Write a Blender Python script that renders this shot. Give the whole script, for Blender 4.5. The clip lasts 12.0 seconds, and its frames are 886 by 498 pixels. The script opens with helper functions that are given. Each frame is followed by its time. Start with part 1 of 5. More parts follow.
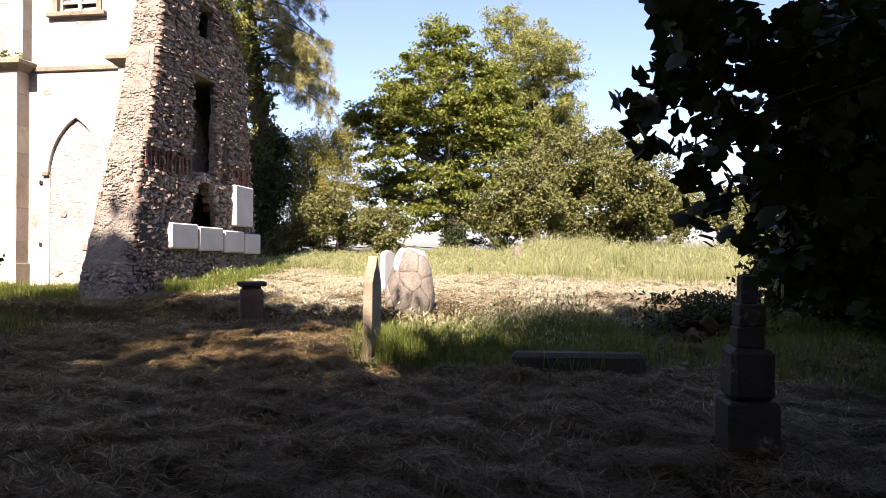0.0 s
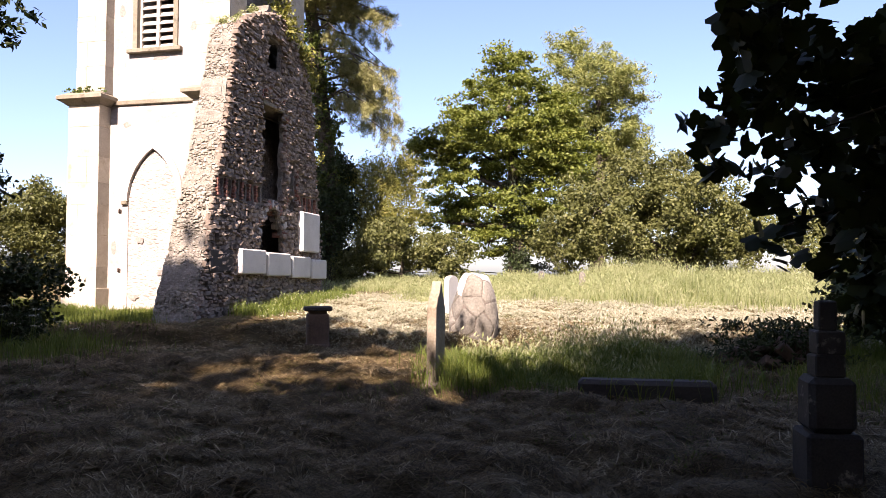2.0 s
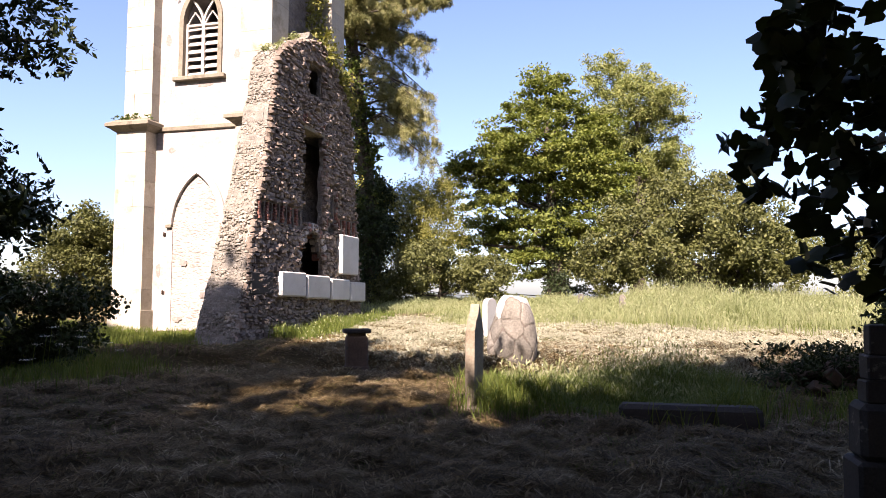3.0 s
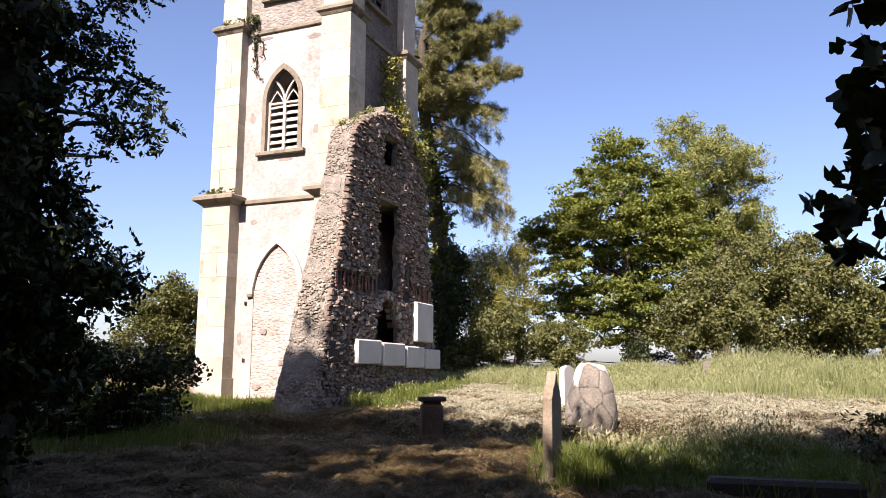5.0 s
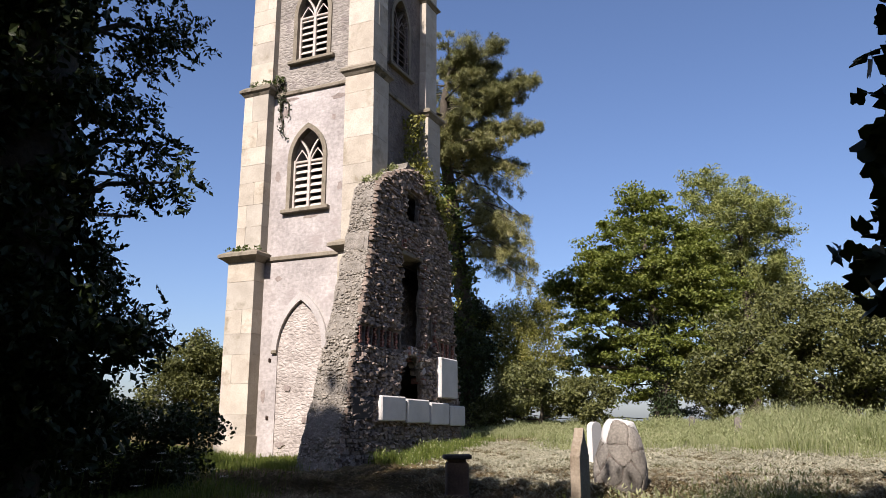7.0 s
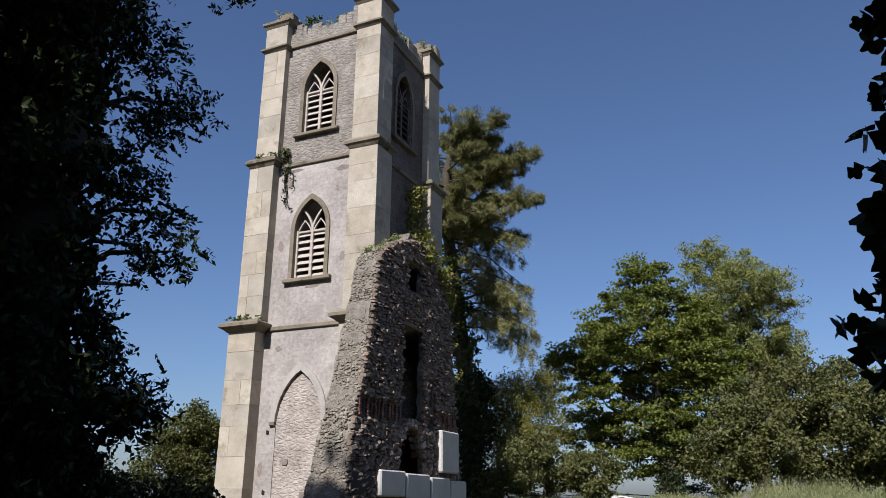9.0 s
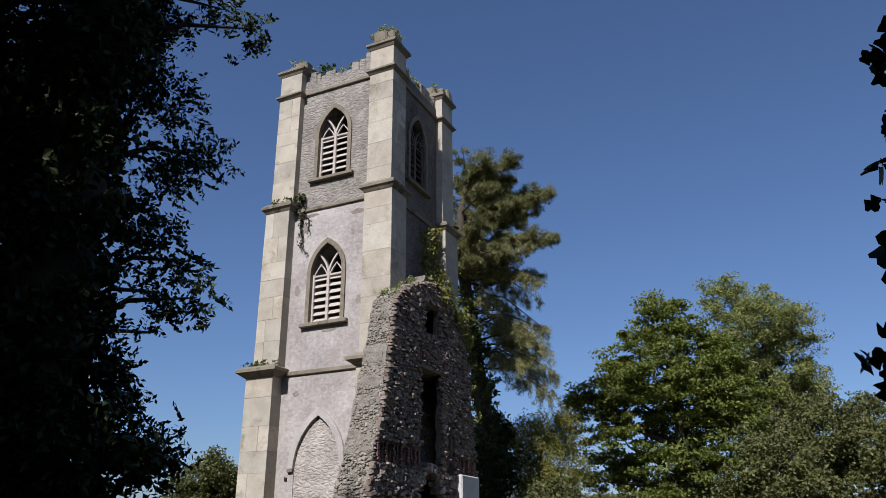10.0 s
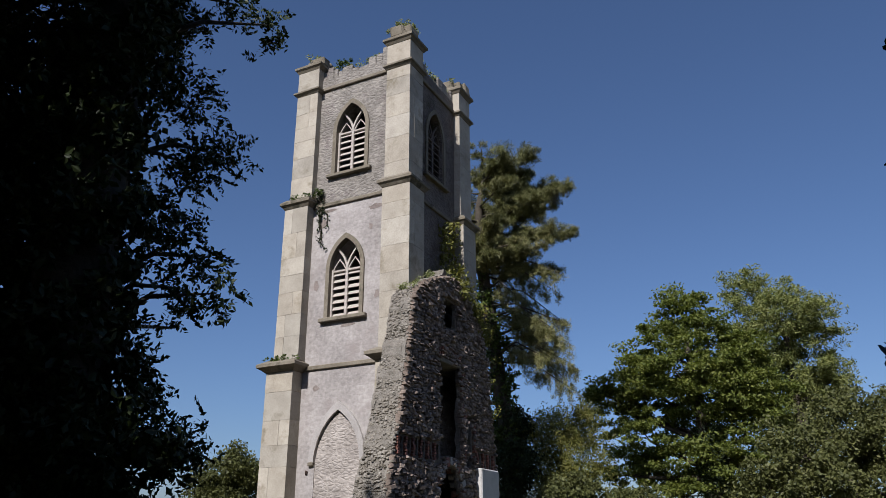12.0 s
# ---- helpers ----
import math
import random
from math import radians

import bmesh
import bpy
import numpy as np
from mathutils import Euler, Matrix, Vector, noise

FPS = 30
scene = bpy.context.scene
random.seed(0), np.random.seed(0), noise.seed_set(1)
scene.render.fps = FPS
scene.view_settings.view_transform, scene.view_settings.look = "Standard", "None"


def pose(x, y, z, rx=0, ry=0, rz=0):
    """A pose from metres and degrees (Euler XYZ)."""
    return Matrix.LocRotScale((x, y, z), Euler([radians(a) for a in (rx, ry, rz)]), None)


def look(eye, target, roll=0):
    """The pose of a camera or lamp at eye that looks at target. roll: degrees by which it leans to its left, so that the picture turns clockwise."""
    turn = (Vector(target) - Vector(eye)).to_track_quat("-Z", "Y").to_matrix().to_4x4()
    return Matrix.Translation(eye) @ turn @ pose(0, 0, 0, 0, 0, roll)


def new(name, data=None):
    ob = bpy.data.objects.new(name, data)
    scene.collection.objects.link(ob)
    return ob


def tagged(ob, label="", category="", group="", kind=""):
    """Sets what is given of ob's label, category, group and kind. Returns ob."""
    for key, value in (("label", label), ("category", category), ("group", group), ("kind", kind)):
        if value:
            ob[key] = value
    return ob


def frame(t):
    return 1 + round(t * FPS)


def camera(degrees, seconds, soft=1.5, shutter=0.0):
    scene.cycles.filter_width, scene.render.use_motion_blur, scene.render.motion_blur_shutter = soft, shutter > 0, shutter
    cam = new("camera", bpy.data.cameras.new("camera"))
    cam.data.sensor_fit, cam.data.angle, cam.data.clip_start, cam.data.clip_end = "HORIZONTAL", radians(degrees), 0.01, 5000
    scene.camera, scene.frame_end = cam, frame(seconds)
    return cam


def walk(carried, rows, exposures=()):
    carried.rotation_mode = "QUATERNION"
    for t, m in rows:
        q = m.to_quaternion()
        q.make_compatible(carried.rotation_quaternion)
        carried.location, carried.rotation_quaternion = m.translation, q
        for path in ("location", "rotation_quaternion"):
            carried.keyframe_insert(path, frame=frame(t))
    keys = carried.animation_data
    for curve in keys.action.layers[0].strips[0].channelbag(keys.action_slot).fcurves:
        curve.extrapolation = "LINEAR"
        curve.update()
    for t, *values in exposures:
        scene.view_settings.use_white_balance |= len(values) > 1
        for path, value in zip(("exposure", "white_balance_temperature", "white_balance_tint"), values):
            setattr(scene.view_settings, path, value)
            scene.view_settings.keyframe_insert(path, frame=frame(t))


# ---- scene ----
# The camera stands on one spot and turns: seconds, yaw, pitch, roll in degrees.
EYE = (0.0, 0.0, 1.6)
TURN = [
    (0.0, -0.00, 0.25, -0.26),
    (0.5, 1.22, 0.49, -0.36),
    (1.0, 2.75, 1.21, -0.50),
    (1.5, 3.56, 1.77, -0.51),
    (2.0, 4.83, 2.13, -0.21),
    (2.5, 6.30, 2.99, -0.27),
    (3.0, 7.74, 3.82, -0.27),
    (5.0, 13.40, 8.85, -0.20),
    (5.5, 14.09, 10.35, -0.34),
    (6.0, 14.59, 11.96, -0.37),
    (6.5, 14.93, 12.54, -0.12),
    (8.5, 15.66, 16.35, -0.32),
    (9.0, 15.35, 18.33, -0.32),
    (9.5, 15.50, 20.27, 0.16),
    (10.0, 16.60, 21.47, 0.41),
    (10.5, 17.74, 21.43, 0.18),
    (11.0, 18.13, 21.05, 0.19),
    (11.5, 18.27, 20.93, 0.19),
    (12.0, 18.08, 21.04, 0.28),
]
cam = camera(60.74, 12.0, soft=0.8)
walk(cam, [(t, pose(*EYE, 90 + p, 0, yaw) @ pose(0, 0, 0, 0, 0, -r)) for t, yaw, p, r in TURN],
     exposures=[(0.0, 2.0, 7550, 28), (1.5, 2.0, 7450, 28), (3.0, 1.92, 7350, 27), (5.0, 1.56, 7150, 26), (6.5, 1.15, 6800, 21), (8.5, 0.53, 6400, 15),
                (9.5, 0.38, 6150, 14), (10.5, 0.32, 6100, 14), (12.0, 0.23, 6100, 14)])

# ---- light: a clear summer sky and a sun standing behind the camera ----
SUN_EL, SUN_ROT = radians(42), radians(188.6)
world = bpy.data.worlds.new("sky")
scene.world = world
world.use_nodes = True
wn = world.node_tree
sky = wn.nodes.new("ShaderNodeTexSky")
sky.sky_type, sky.sun_disc = "NISHITA", False
sky.sun_elevation, sky.sun_rotation = SUN_EL, SUN_ROT
sky.air_density, sky.dust_density, sky.ozone_density = 1.0, 1.3, 7.0
hue = wn.nodes.new("ShaderNodeMix")
hue.data_type, hue.blend_type = "RGBA", "MULTIPLY"
hue.inputs[0].default_value, hue.inputs[7].default_value = 1.0, (1.05, 1.0, 0.99, 1)
wn.links.new(sky.outputs[0], hue.inputs[6])
wn.links.new(hue.outputs[2], wn.nodes["Background"].inputs[0])
wn.nodes["Background"].inputs[1].default_value = 0.079
sun_data = bpy.data.lights.new("sun", "SUN")
sun_data.energy, sun_data.angle, sun_data.color = 5.0, radians(0.53), (1.0, 0.957, 0.895)
sun = new("sun", sun_data)
sun_dir = Vector((math.sin(SUN_ROT) * math.cos(SUN_EL), math.cos(SUN_ROT) * math.cos(SUN_EL), math.sin(SUN_EL)))
sun.matrix_world = look(sun_dir * 80, (0, 0, 0))

# ---- materials ----


def nodes_of(name):
    m = bpy.data.materials.new(name)
    m.use_nodes = True
    t = m.node_tree
    return m, t, t.nodes["Principled BSDF"]


def noise_fac(t, coords, scale, detail=5.0, rough=0.6, kind="ShaderNodeTexNoise"):
    n = t.nodes.new(kind)
    n.inputs["Scale"].default_value = scale
    if kind == "ShaderNodeTexNoise":
        n.inputs["Detail"].default_value, n.inputs["Roughness"].default_value = detail, rough
    t.links.new(coords, n.inputs["Vector"])
    return n.outputs[0]


def ramp(t, fac, stops):
    r = t.nodes.new("ShaderNodeValToRGB")
    e = r.color_ramp.elements
    while len(e) < len(stops):
        e.new(0.5)
    for k, (pos, col) in zip(e, stops):
        k.position, k.color = pos, (*col, 1)
    t.links.new(fac, r.inputs[0])
    return r.outputs[0]


def mix(t, fac, a, b, mode="MIX"):
    n = t.nodes.new("ShaderNodeMix")
    n.data_type, n.blend_type = "RGBA", mode
    for socket, v in ((n.inputs[0], fac), (n.inputs[6], a), (n.inputs[7], b)):
        if isinstance(v, (int, float)):
            socket.default_value = v
        elif isinstance(v, tuple):
            socket.default_value = (*v, 1)
        else:
            t.links.new(v, socket)
    return n.outputs[2]


def surface(name, dark, light, grain=18.0, patch=1.2, rough=0.9, bump=0.5, depth=0.02, stain=None, stain_scale=0.8, stain_at=0.55,
            rand="", rand_amount=0.35, cells=0.0):
    """Mineral and wooden surfaces: grain and patches, a second stain, tone varied piece by piece, bump."""
    m, t, p = nodes_of(name)
    co = t.nodes.new("ShaderNodeTexCoord").outputs["Object"]
    if rand == "object":
        info = t.nodes.new("ShaderNodeObjectInfo")
        add = t.nodes.new("ShaderNodeVectorMath")
        add.operation = "ADD"
        sc = t.nodes.new("ShaderNodeMath")
        sc.operation, sc.inputs[1].default_value = "MULTIPLY", 40.0
        t.links.new(info.outputs["Random"], sc.inputs[0])
        t.links.new(co, add.inputs[0])
        t.links.new(sc.outputs[0], add.inputs[1])
        co = add.outputs[0]
    fine, broad = noise_fac(t, co, grain), noise_fac(t, co, patch, 3.0)
    both = t.nodes.new("ShaderNodeMath")
    both.operation = "MULTIPLY_ADD"
    both.inputs[1].default_value = 0.5
    t.links.new(fine, both.inputs[0])
    half = t.nodes.new("ShaderNodeMath")
    half.operation, half.inputs[1].default_value = "MULTIPLY", 0.5
    t.links.new(broad, half.inputs[0])
    t.links.new(half.outputs[0], both.inputs[2])
    col = ramp(t, both.outputs[0], [(0.33, dark), (0.66, light)])
    if stain:
        s = noise_fac(t, co, stain_scale, 8.0, 0.7)
        f = ramp(t, s, [(stain_at, (0, 0, 0)), (stain_at + 0.12, (1, 1, 1))])
        col = mix(t, f, col, stain)
    if rand:
        src = info.outputs["Random"] if rand == "object" else t.nodes.new("ShaderNodeNewGeometry").outputs["Random Per Island"]
        lo, hi = 1 - rand_amount, 1 + rand_amount
        col = mix(t, 1.0, col, ramp(t, src, [(0.0, (lo, lo, lo)), (0.5, (1, 0.97, 0.93)), (1.0, (hi, hi, hi))]), "MULTIPLY")
    t.links.new(col, p.inputs["Base Color"])
    p.inputs["Roughness"].default_value = rough
    p.inputs["Specular IOR Level"].default_value = 0.25
    b = t.nodes.new("ShaderNodeBump")
    b.inputs["Strength"].default_value, b.inputs["Distance"].default_value = bump, depth
    h = both.outputs[0]
    if cells:
        v = t.nodes.new("ShaderNodeTexVoronoi")
        v.feature = "DISTANCE_TO_EDGE"
        v.inputs["Scale"].default_value = cells
        squash = t.nodes.new("ShaderNodeMapping")
        squash.inputs["Scale"].default_value = (1, 1, 2.1)
        wob = t.nodes.new("ShaderNodeMix")
        wob.data_type = "RGBA"
        wob.inputs[0].default_value = 0.12
        t.links.new(co, wob.inputs[6])
        n2 = t.nodes.new("ShaderNodeTexNoise")
        n2.inputs["Scale"].default_value = 3.0
        t.links.new(co, n2.inputs["Vector"])
        t.links.new(n2.outputs["Color"], wob.inputs[7])
        t.links.new(wob.outputs[2], squash.inputs["Vector"])
        t.links.new(squash.outputs[0], v.inputs["Vector"])
        edge = ramp(t, v.outputs[0], [(0.0, (0, 0, 0)), (0.28, (1, 1, 1))])
        sm = t.nodes.new("ShaderNodeMath")
        sm.operation = "MULTIPLY_ADD"
        sm.inputs[1].default_value = 0.3
        t.links.new(edge, sm.inputs[0])
        t.links.new(both.outputs[0], sm.inputs[2])
        h = sm.outputs[0]
    t.links.new(h, b.inputs["Height"])
    t.links.new(b.outputs[0], p.inputs["Normal"])
    return m


def leafy(name, stops, through_light=0.35, rough=0.55):
    """Leaves and grass: tone from leaf to leaf, light shining through."""
    m, t, p = nodes_of(name)
    geo = t.nodes.new("ShaderNodeNewGeometry")
    co = t.nodes.new("ShaderNodeTexCoord").outputs["Object"]
    broad = noise_fac(t, co, 0.45, 3.0)
    add = t.nodes.new("ShaderNodeMath")
    add.operation, add.inputs[1].default_value = "MULTIPLY_ADD", 0.45
    half = t.nodes.new("ShaderNodeMath")
    half.operation, half.inputs[1].default_value = "MULTIPLY", 0.55
    t.links.new(geo.outputs["Random Per Island"], add.inputs[0])
    t.links.new(broad, half.inputs[0])
    t.links.new(half.outputs[0], add.inputs[2])
    col = ramp(t, add.outputs[0], stops)
    t.links.new(col, p.inputs["Base Color"])
    p.inputs["Roughness"].default_value = rough
    p.inputs["Specular IOR Level"].default_value = 0.3
    tr = t.nodes.new("ShaderNodeBsdfTranslucent")
    t.links.new(mix(t, 1.0, col, (1.0, 1.0, 0.55), "MULTIPLY"), tr.inputs[0])
    mx = t.nodes.new("ShaderNodeMixShader")
    mx.inputs[0].default_value = through_light
    t.links.new(p.outputs[0], mx.inputs[1])
    t.links.new(tr.outputs[0], mx.inputs[2])
    t.links.new(mx.outputs[0], t.nodes["Material Output"].inputs["Surface"])
    return m


ASHLAR = surface("limestone_ashlar", (0.275, 0.247, 0.2), (0.452, 0.416, 0.346), 30, 1.6, bump=0.4, depth=0.012, stain=(0.225, 0.197, 0.143),
                 stain_scale=1.1, stain_at=0.55, rand="object", rand_amount=0.13)
TRIM = surface("weathered_trim", (0.115, 0.097, 0.068), (0.235, 0.205, 0.155), 26, 1.4, bump=0.4, depth=0.012, stain=(0.0624, 0.0562, 0.0374), stain_scale=1.7)
WORN = surface("worn_wall_stone", (0.14, 0.112, 0.098), (0.285, 0.243, 0.215), 14, 3.0, bump=0.8, depth=0.03)
PALETRIM = surface("limewashed_trim", (0.27, 0.25, 0.23), (0.44, 0.41, 0.38), 26, 1.4, bump=0.4, depth=0.012, stain=(0.2, 0.175, 0.15), stain_scale=1.7, stain_at=0.58)
RENDER = surface("harled_wall", (0.215, 0.195, 0.18), (0.425, 0.392, 0.365), 9, 0.8, bump=0.32, depth=0.03, stain=(0.275, 0.243, 0.225), stain_scale=1.3,
                 stain_at=0.55, cells=4.0)
# Rubble of the tower's right side: its brown, with shade put into the colour.
DARKBARE = surface("shade_toned_rubble", (0.075, 0.06, 0.052), (0.2, 0.17, 0.148), 10, 1.2, bump=0.9, depth=0.07, stain=(0.06, 0.06, 0.035), stain_scale=1.1, stain_at=0.54, cells=5.0)
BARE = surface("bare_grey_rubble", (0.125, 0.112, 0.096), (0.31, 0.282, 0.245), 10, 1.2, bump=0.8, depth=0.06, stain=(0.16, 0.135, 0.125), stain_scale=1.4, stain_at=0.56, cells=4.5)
INFILL = surface("rubble_infill", (0.205, 0.18, 0.157), (0.43, 0.385, 0.342), 10, 1.5, bump=0.8, depth=0.06, cells=5.5)
CORE = surface("mortar_core", (0.11, 0.098, 0.08), (0.285, 0.26, 0.222), 34, 3.5, bump=1.0, depth=0.05, stain=(0.12, 0.11, 0.08), stain_scale=1.2, stain_at=0.57)
JOINT = surface("earthy_mortar", (0.08, 0.065, 0.055), (0.16, 0.135, 0.11), 30, 2.0, bump=0.8, depth=0.03)
STONE = surface("rubble_stone", (0.098, 0.074, 0.060), (0.29, 0.238, 0.196), 20, 3.0, bump=0.7, depth=0.02, stain=(0.055, 0.044, 0.0407), stain_scale=5.0, stain_at=0.58,
                rand="island", rand_amount=0.32)
STONE_ONE = surface("rubble_stone_single", (0.098, 0.074, 0.060), (0.29, 0.238, 0.196), 20, 3.0, bump=0.7, depth=0.02, stain=(0.055, 0.044, 0.0407), stain_scale=5.0,
                    stain_at=0.58, rand="object", rand_amount=0.32)
EDGE = surface("lichened_rubble", (0.15, 0.135, 0.112), (0.33, 0.305, 0.262), 24, 3.0, bump=0.7, depth=0.02, stain=(0.10, 0.092, 0.06), stain_scale=4.0, stain_at=0.56, rand="island", rand_amount=0.2)
BRICK = surface("old_brick", (0.12, 0.05, 0.04), (0.26, 0.125, 0.095), 40, 5.0, bump=0.6, depth=0.01, stain=(0.28, 0.23, 0.19), stain_scale=6, rand="object",
                rand_amount=0.35)
SLAB = surface("pale_slab", (0.38, 0.37, 0.342), (0.53, 0.52, 0.487), 40, 1.5, rough=0.8, bump=0.15, depth=0.006, stain=(0.202, 0.196, 0.159), stain_scale=2.0, stain_at=0.6)
DARKSLAB = surface("dark_slab", (0.03, 0.027, 0.025), (0.065, 0.06, 0.055), 40, 2, bump=0.3, depth=0.008)
LOUVRE = surface("painted_louvre", (0.306, 0.272, 0.238), (0.459, 0.416, 0.365), 20, 2, rough=0.75, bump=0.3, depth=0.004, stain=(0.136, 0.102, 0.085), stain_scale=4, stain_at=0.62)
GREYLOUVRE = surface("dark_louvre", (0.06, 0.048, 0.04), (0.17, 0.14, 0.12), 20, 2, rough=0.85, bump=0.4, depth=0.005)
GRAVE = surface("weathered_headstone", (0.12, 0.092, 0.062), (0.27, 0.228, 0.17), 30, 2.5, bump=0.6, depth=0.012, stain=(0.36, 0.335, 0.28), stain_scale=3.5, stain_at=0.6)
BROWNSTONE = surface("brown_sandstone", (0.055, 0.038, 0.028), (0.12, 0.086, 0.064), 30, 3, bump=0.5, depth=0.01, stain=(0.05, 0.045, 0.04), stain_scale=4)
GRANITE = surface("dark_granite", (0.018, 0.017, 0.017), (0.05, 0.047, 0.045), 60, 3, rough=0.75, bump=0.5, depth=0.008, stain=(0.34, 0.33, 0.30), stain_scale=3.2, stain_at=0.58)
COBBLE = surface("grey_boulder_stone", (0.098, 0.09, 0.076), (0.225, 0.209, 0.182), 24, 3, bump=0.7, depth=0.02, stain=(0.5, 0.48, 0.44), stain_scale=2.5, stain_at=0.74, rand="object",
                 rand_amount=0.32)
IRON = surface("rusted_iron", (0.02, 0.014, 0.011), (0.06, 0.035, 0.025), 60, 6, bump=0.5, depth=0.004)
BARK = surface("bark", (0.03, 0.025, 0.018), (0.085, 0.07, 0.052), 14, 3, bump=1.0, depth=0.04)
INSIDE = surface("dark_inner_slab", (0.06, 0.055, 0.05), (0.1, 0.09, 0.08), 10, 1)
SOIL = surface("mown_ground", (0.038, 0.028, 0.011), (0.13, 0.098, 0.04), 26, 0.9, bump=1.0, depth=0.04, stain=(0.06, 0.075, 0.022), stain_scale=0.5, stain_at=0.54)
HAY = leafy("cut_hay", [(0.16, (0.022, 0.014, 0.005)), (0.46, (0.088, 0.058, 0.022)), (0.68, (0.222, 0.166, 0.084)), (0.84, (0.6, 0.53, 0.36))], 0.15, 0.8)
GRASS = leafy("meadow_grass", [(0.1, (0.046, 0.07, 0.0125)), (0.5, (0.105, 0.145, 0.026)), (0.9, (0.215, 0.225, 0.06))], 0.38)
# Pale stubble: the mown strip's sunlight is put into its colour.
STUBBLE = leafy("sunlit_toned_stubble", [(0.1, (0.189, 0.181, 0.125)), (0.5, (0.344, 0.331, 0.241)), (0.9, (0.499, 0.477, 0.370))], 0.2, 0.8)
SEED = leafy("seeding_grass", [(0.1, (0.13, 0.165, 0.06)), (0.5, (0.235, 0.26, 0.12)), (0.9, (0.37, 0.36, 0.22))], 0.35, 0.7)
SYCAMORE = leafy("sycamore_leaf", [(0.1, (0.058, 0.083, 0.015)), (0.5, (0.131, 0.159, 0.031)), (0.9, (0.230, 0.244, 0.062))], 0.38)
ASH = leafy("ash_leaf", [(0.1, (0.084, 0.105, 0.028)), (0.5, (0.182, 0.204, 0.059)), (0.9, (0.297, 0.302, 0.105))], 0.28)
THORN = leafy("hedge_leaf", [(0.1, (0.038, 0.045, 0.013)), (0.5, (0.091, 0.100, 0.030)), (0.9, (0.160, 0.160, 0.057))], 0.24)
GOLDEN = leafy("golden_leaf", [(0.1, (0.078, 0.087, 0.018)), (0.5, (0.174, 0.174, 0.039)), (0.9, (0.270, 0.244, 0.066))], 0.3)
YEW = leafy("yew_leaf", [(0.1, (0.012, 0.02, 0.008)), (0.5, (0.025, 0.04, 0.013)), (0.9, (0.05, 0.07, 0.02))], 0.12)
NEEDLE = leafy("pine_needle", [(0.1, (0.062, 0.073, 0.025)), (0.5, (0.130, 0.135, 0.048)), (0.9, (0.248, 0.214, 0.084))], 0.2)
PALENEEDLE = leafy("pale_needle", [(0.1, (0.103, 0.115, 0.040)), (0.5, (0.207, 0.207, 0.081)), (0.9, (0.345, 0.310, 0.138))], 0.25)
IVY = leafy("ivy_leaf", [(0.1, (0.0238, 0.0427, 0.0095)), (0.5, (0.057, 0.0855, 0.0171)), (0.9, (0.133, 0.162, 0.038))], 0.2, 0.4)
# Near leaves, weeds and shade trees: deep shade is put into this dark colour.
SHADE_TONED_LEAF = leafy("shade_toned_leaf", [(0.1, (0.0124, 0.0211, 0.00434)), (0.5, (0.0223, 0.036, 0.00682)), (0.9, (0.0403, 0.0558, 0.0112))], 0.12)
UMBEL = leafy("white_umbel", [(0.1, (0.5, 0.5, 0.44)), (0.9, (0.7, 0.7, 0.64))], 0.2)

# ---- geometry helpers ----
rng = np.random.default_rng(7)


def mesh_of(name, verts, faces, material, smooth=False):
    me = bpy.data.meshes.new(name)
    me.from_pydata([tuple(v) for v in verts], [], [tuple(f) for f in faces])
    me.materials.append(material)
    if smooth:
        me.polygons.foreach_set("use_smooth", [True] * len(me.polygons))
    me.update()
    return me


def fast_mesh(name, verts, tris, material, smooth=False):
    """A mesh from arrays of corners and triangles."""
    me = bpy.data.meshes.new(name)
    me.vertices.add(len(verts))
    me.vertices.foreach_set("co", np.asarray(verts, np.float32).ravel())
    me.loops.add(len(tris) * 3)
    me.loops.foreach_set("vertex_index", np.asarray(tris, np.int32).ravel())
    me.polygons.add(len(tris))
    me.polygons.foreach_set("loop_start", np.arange(0, len(tris) * 3, 3, dtype=np.int32))
    me.polygons.foreach_set("use_smooth", np.full(len(tris), smooth))
    me.materials.append(material)
    me.update(calc_edges=True)
    me.validate()
    return me


def part(name, me, parent=None, label="", at=None):
    ob = new(name, me)
    if parent is not None:
        ob.parent = parent
    if at is not None:
        ob.matrix_basis = at
    if label:
        tagged(ob, label)
    return ob


def thing(name, at, label, category, group="", kind="", me=None):
    ob = new(name, me)
    ob.matrix_basis = at
    return tagged(ob, label, category, group, kind)


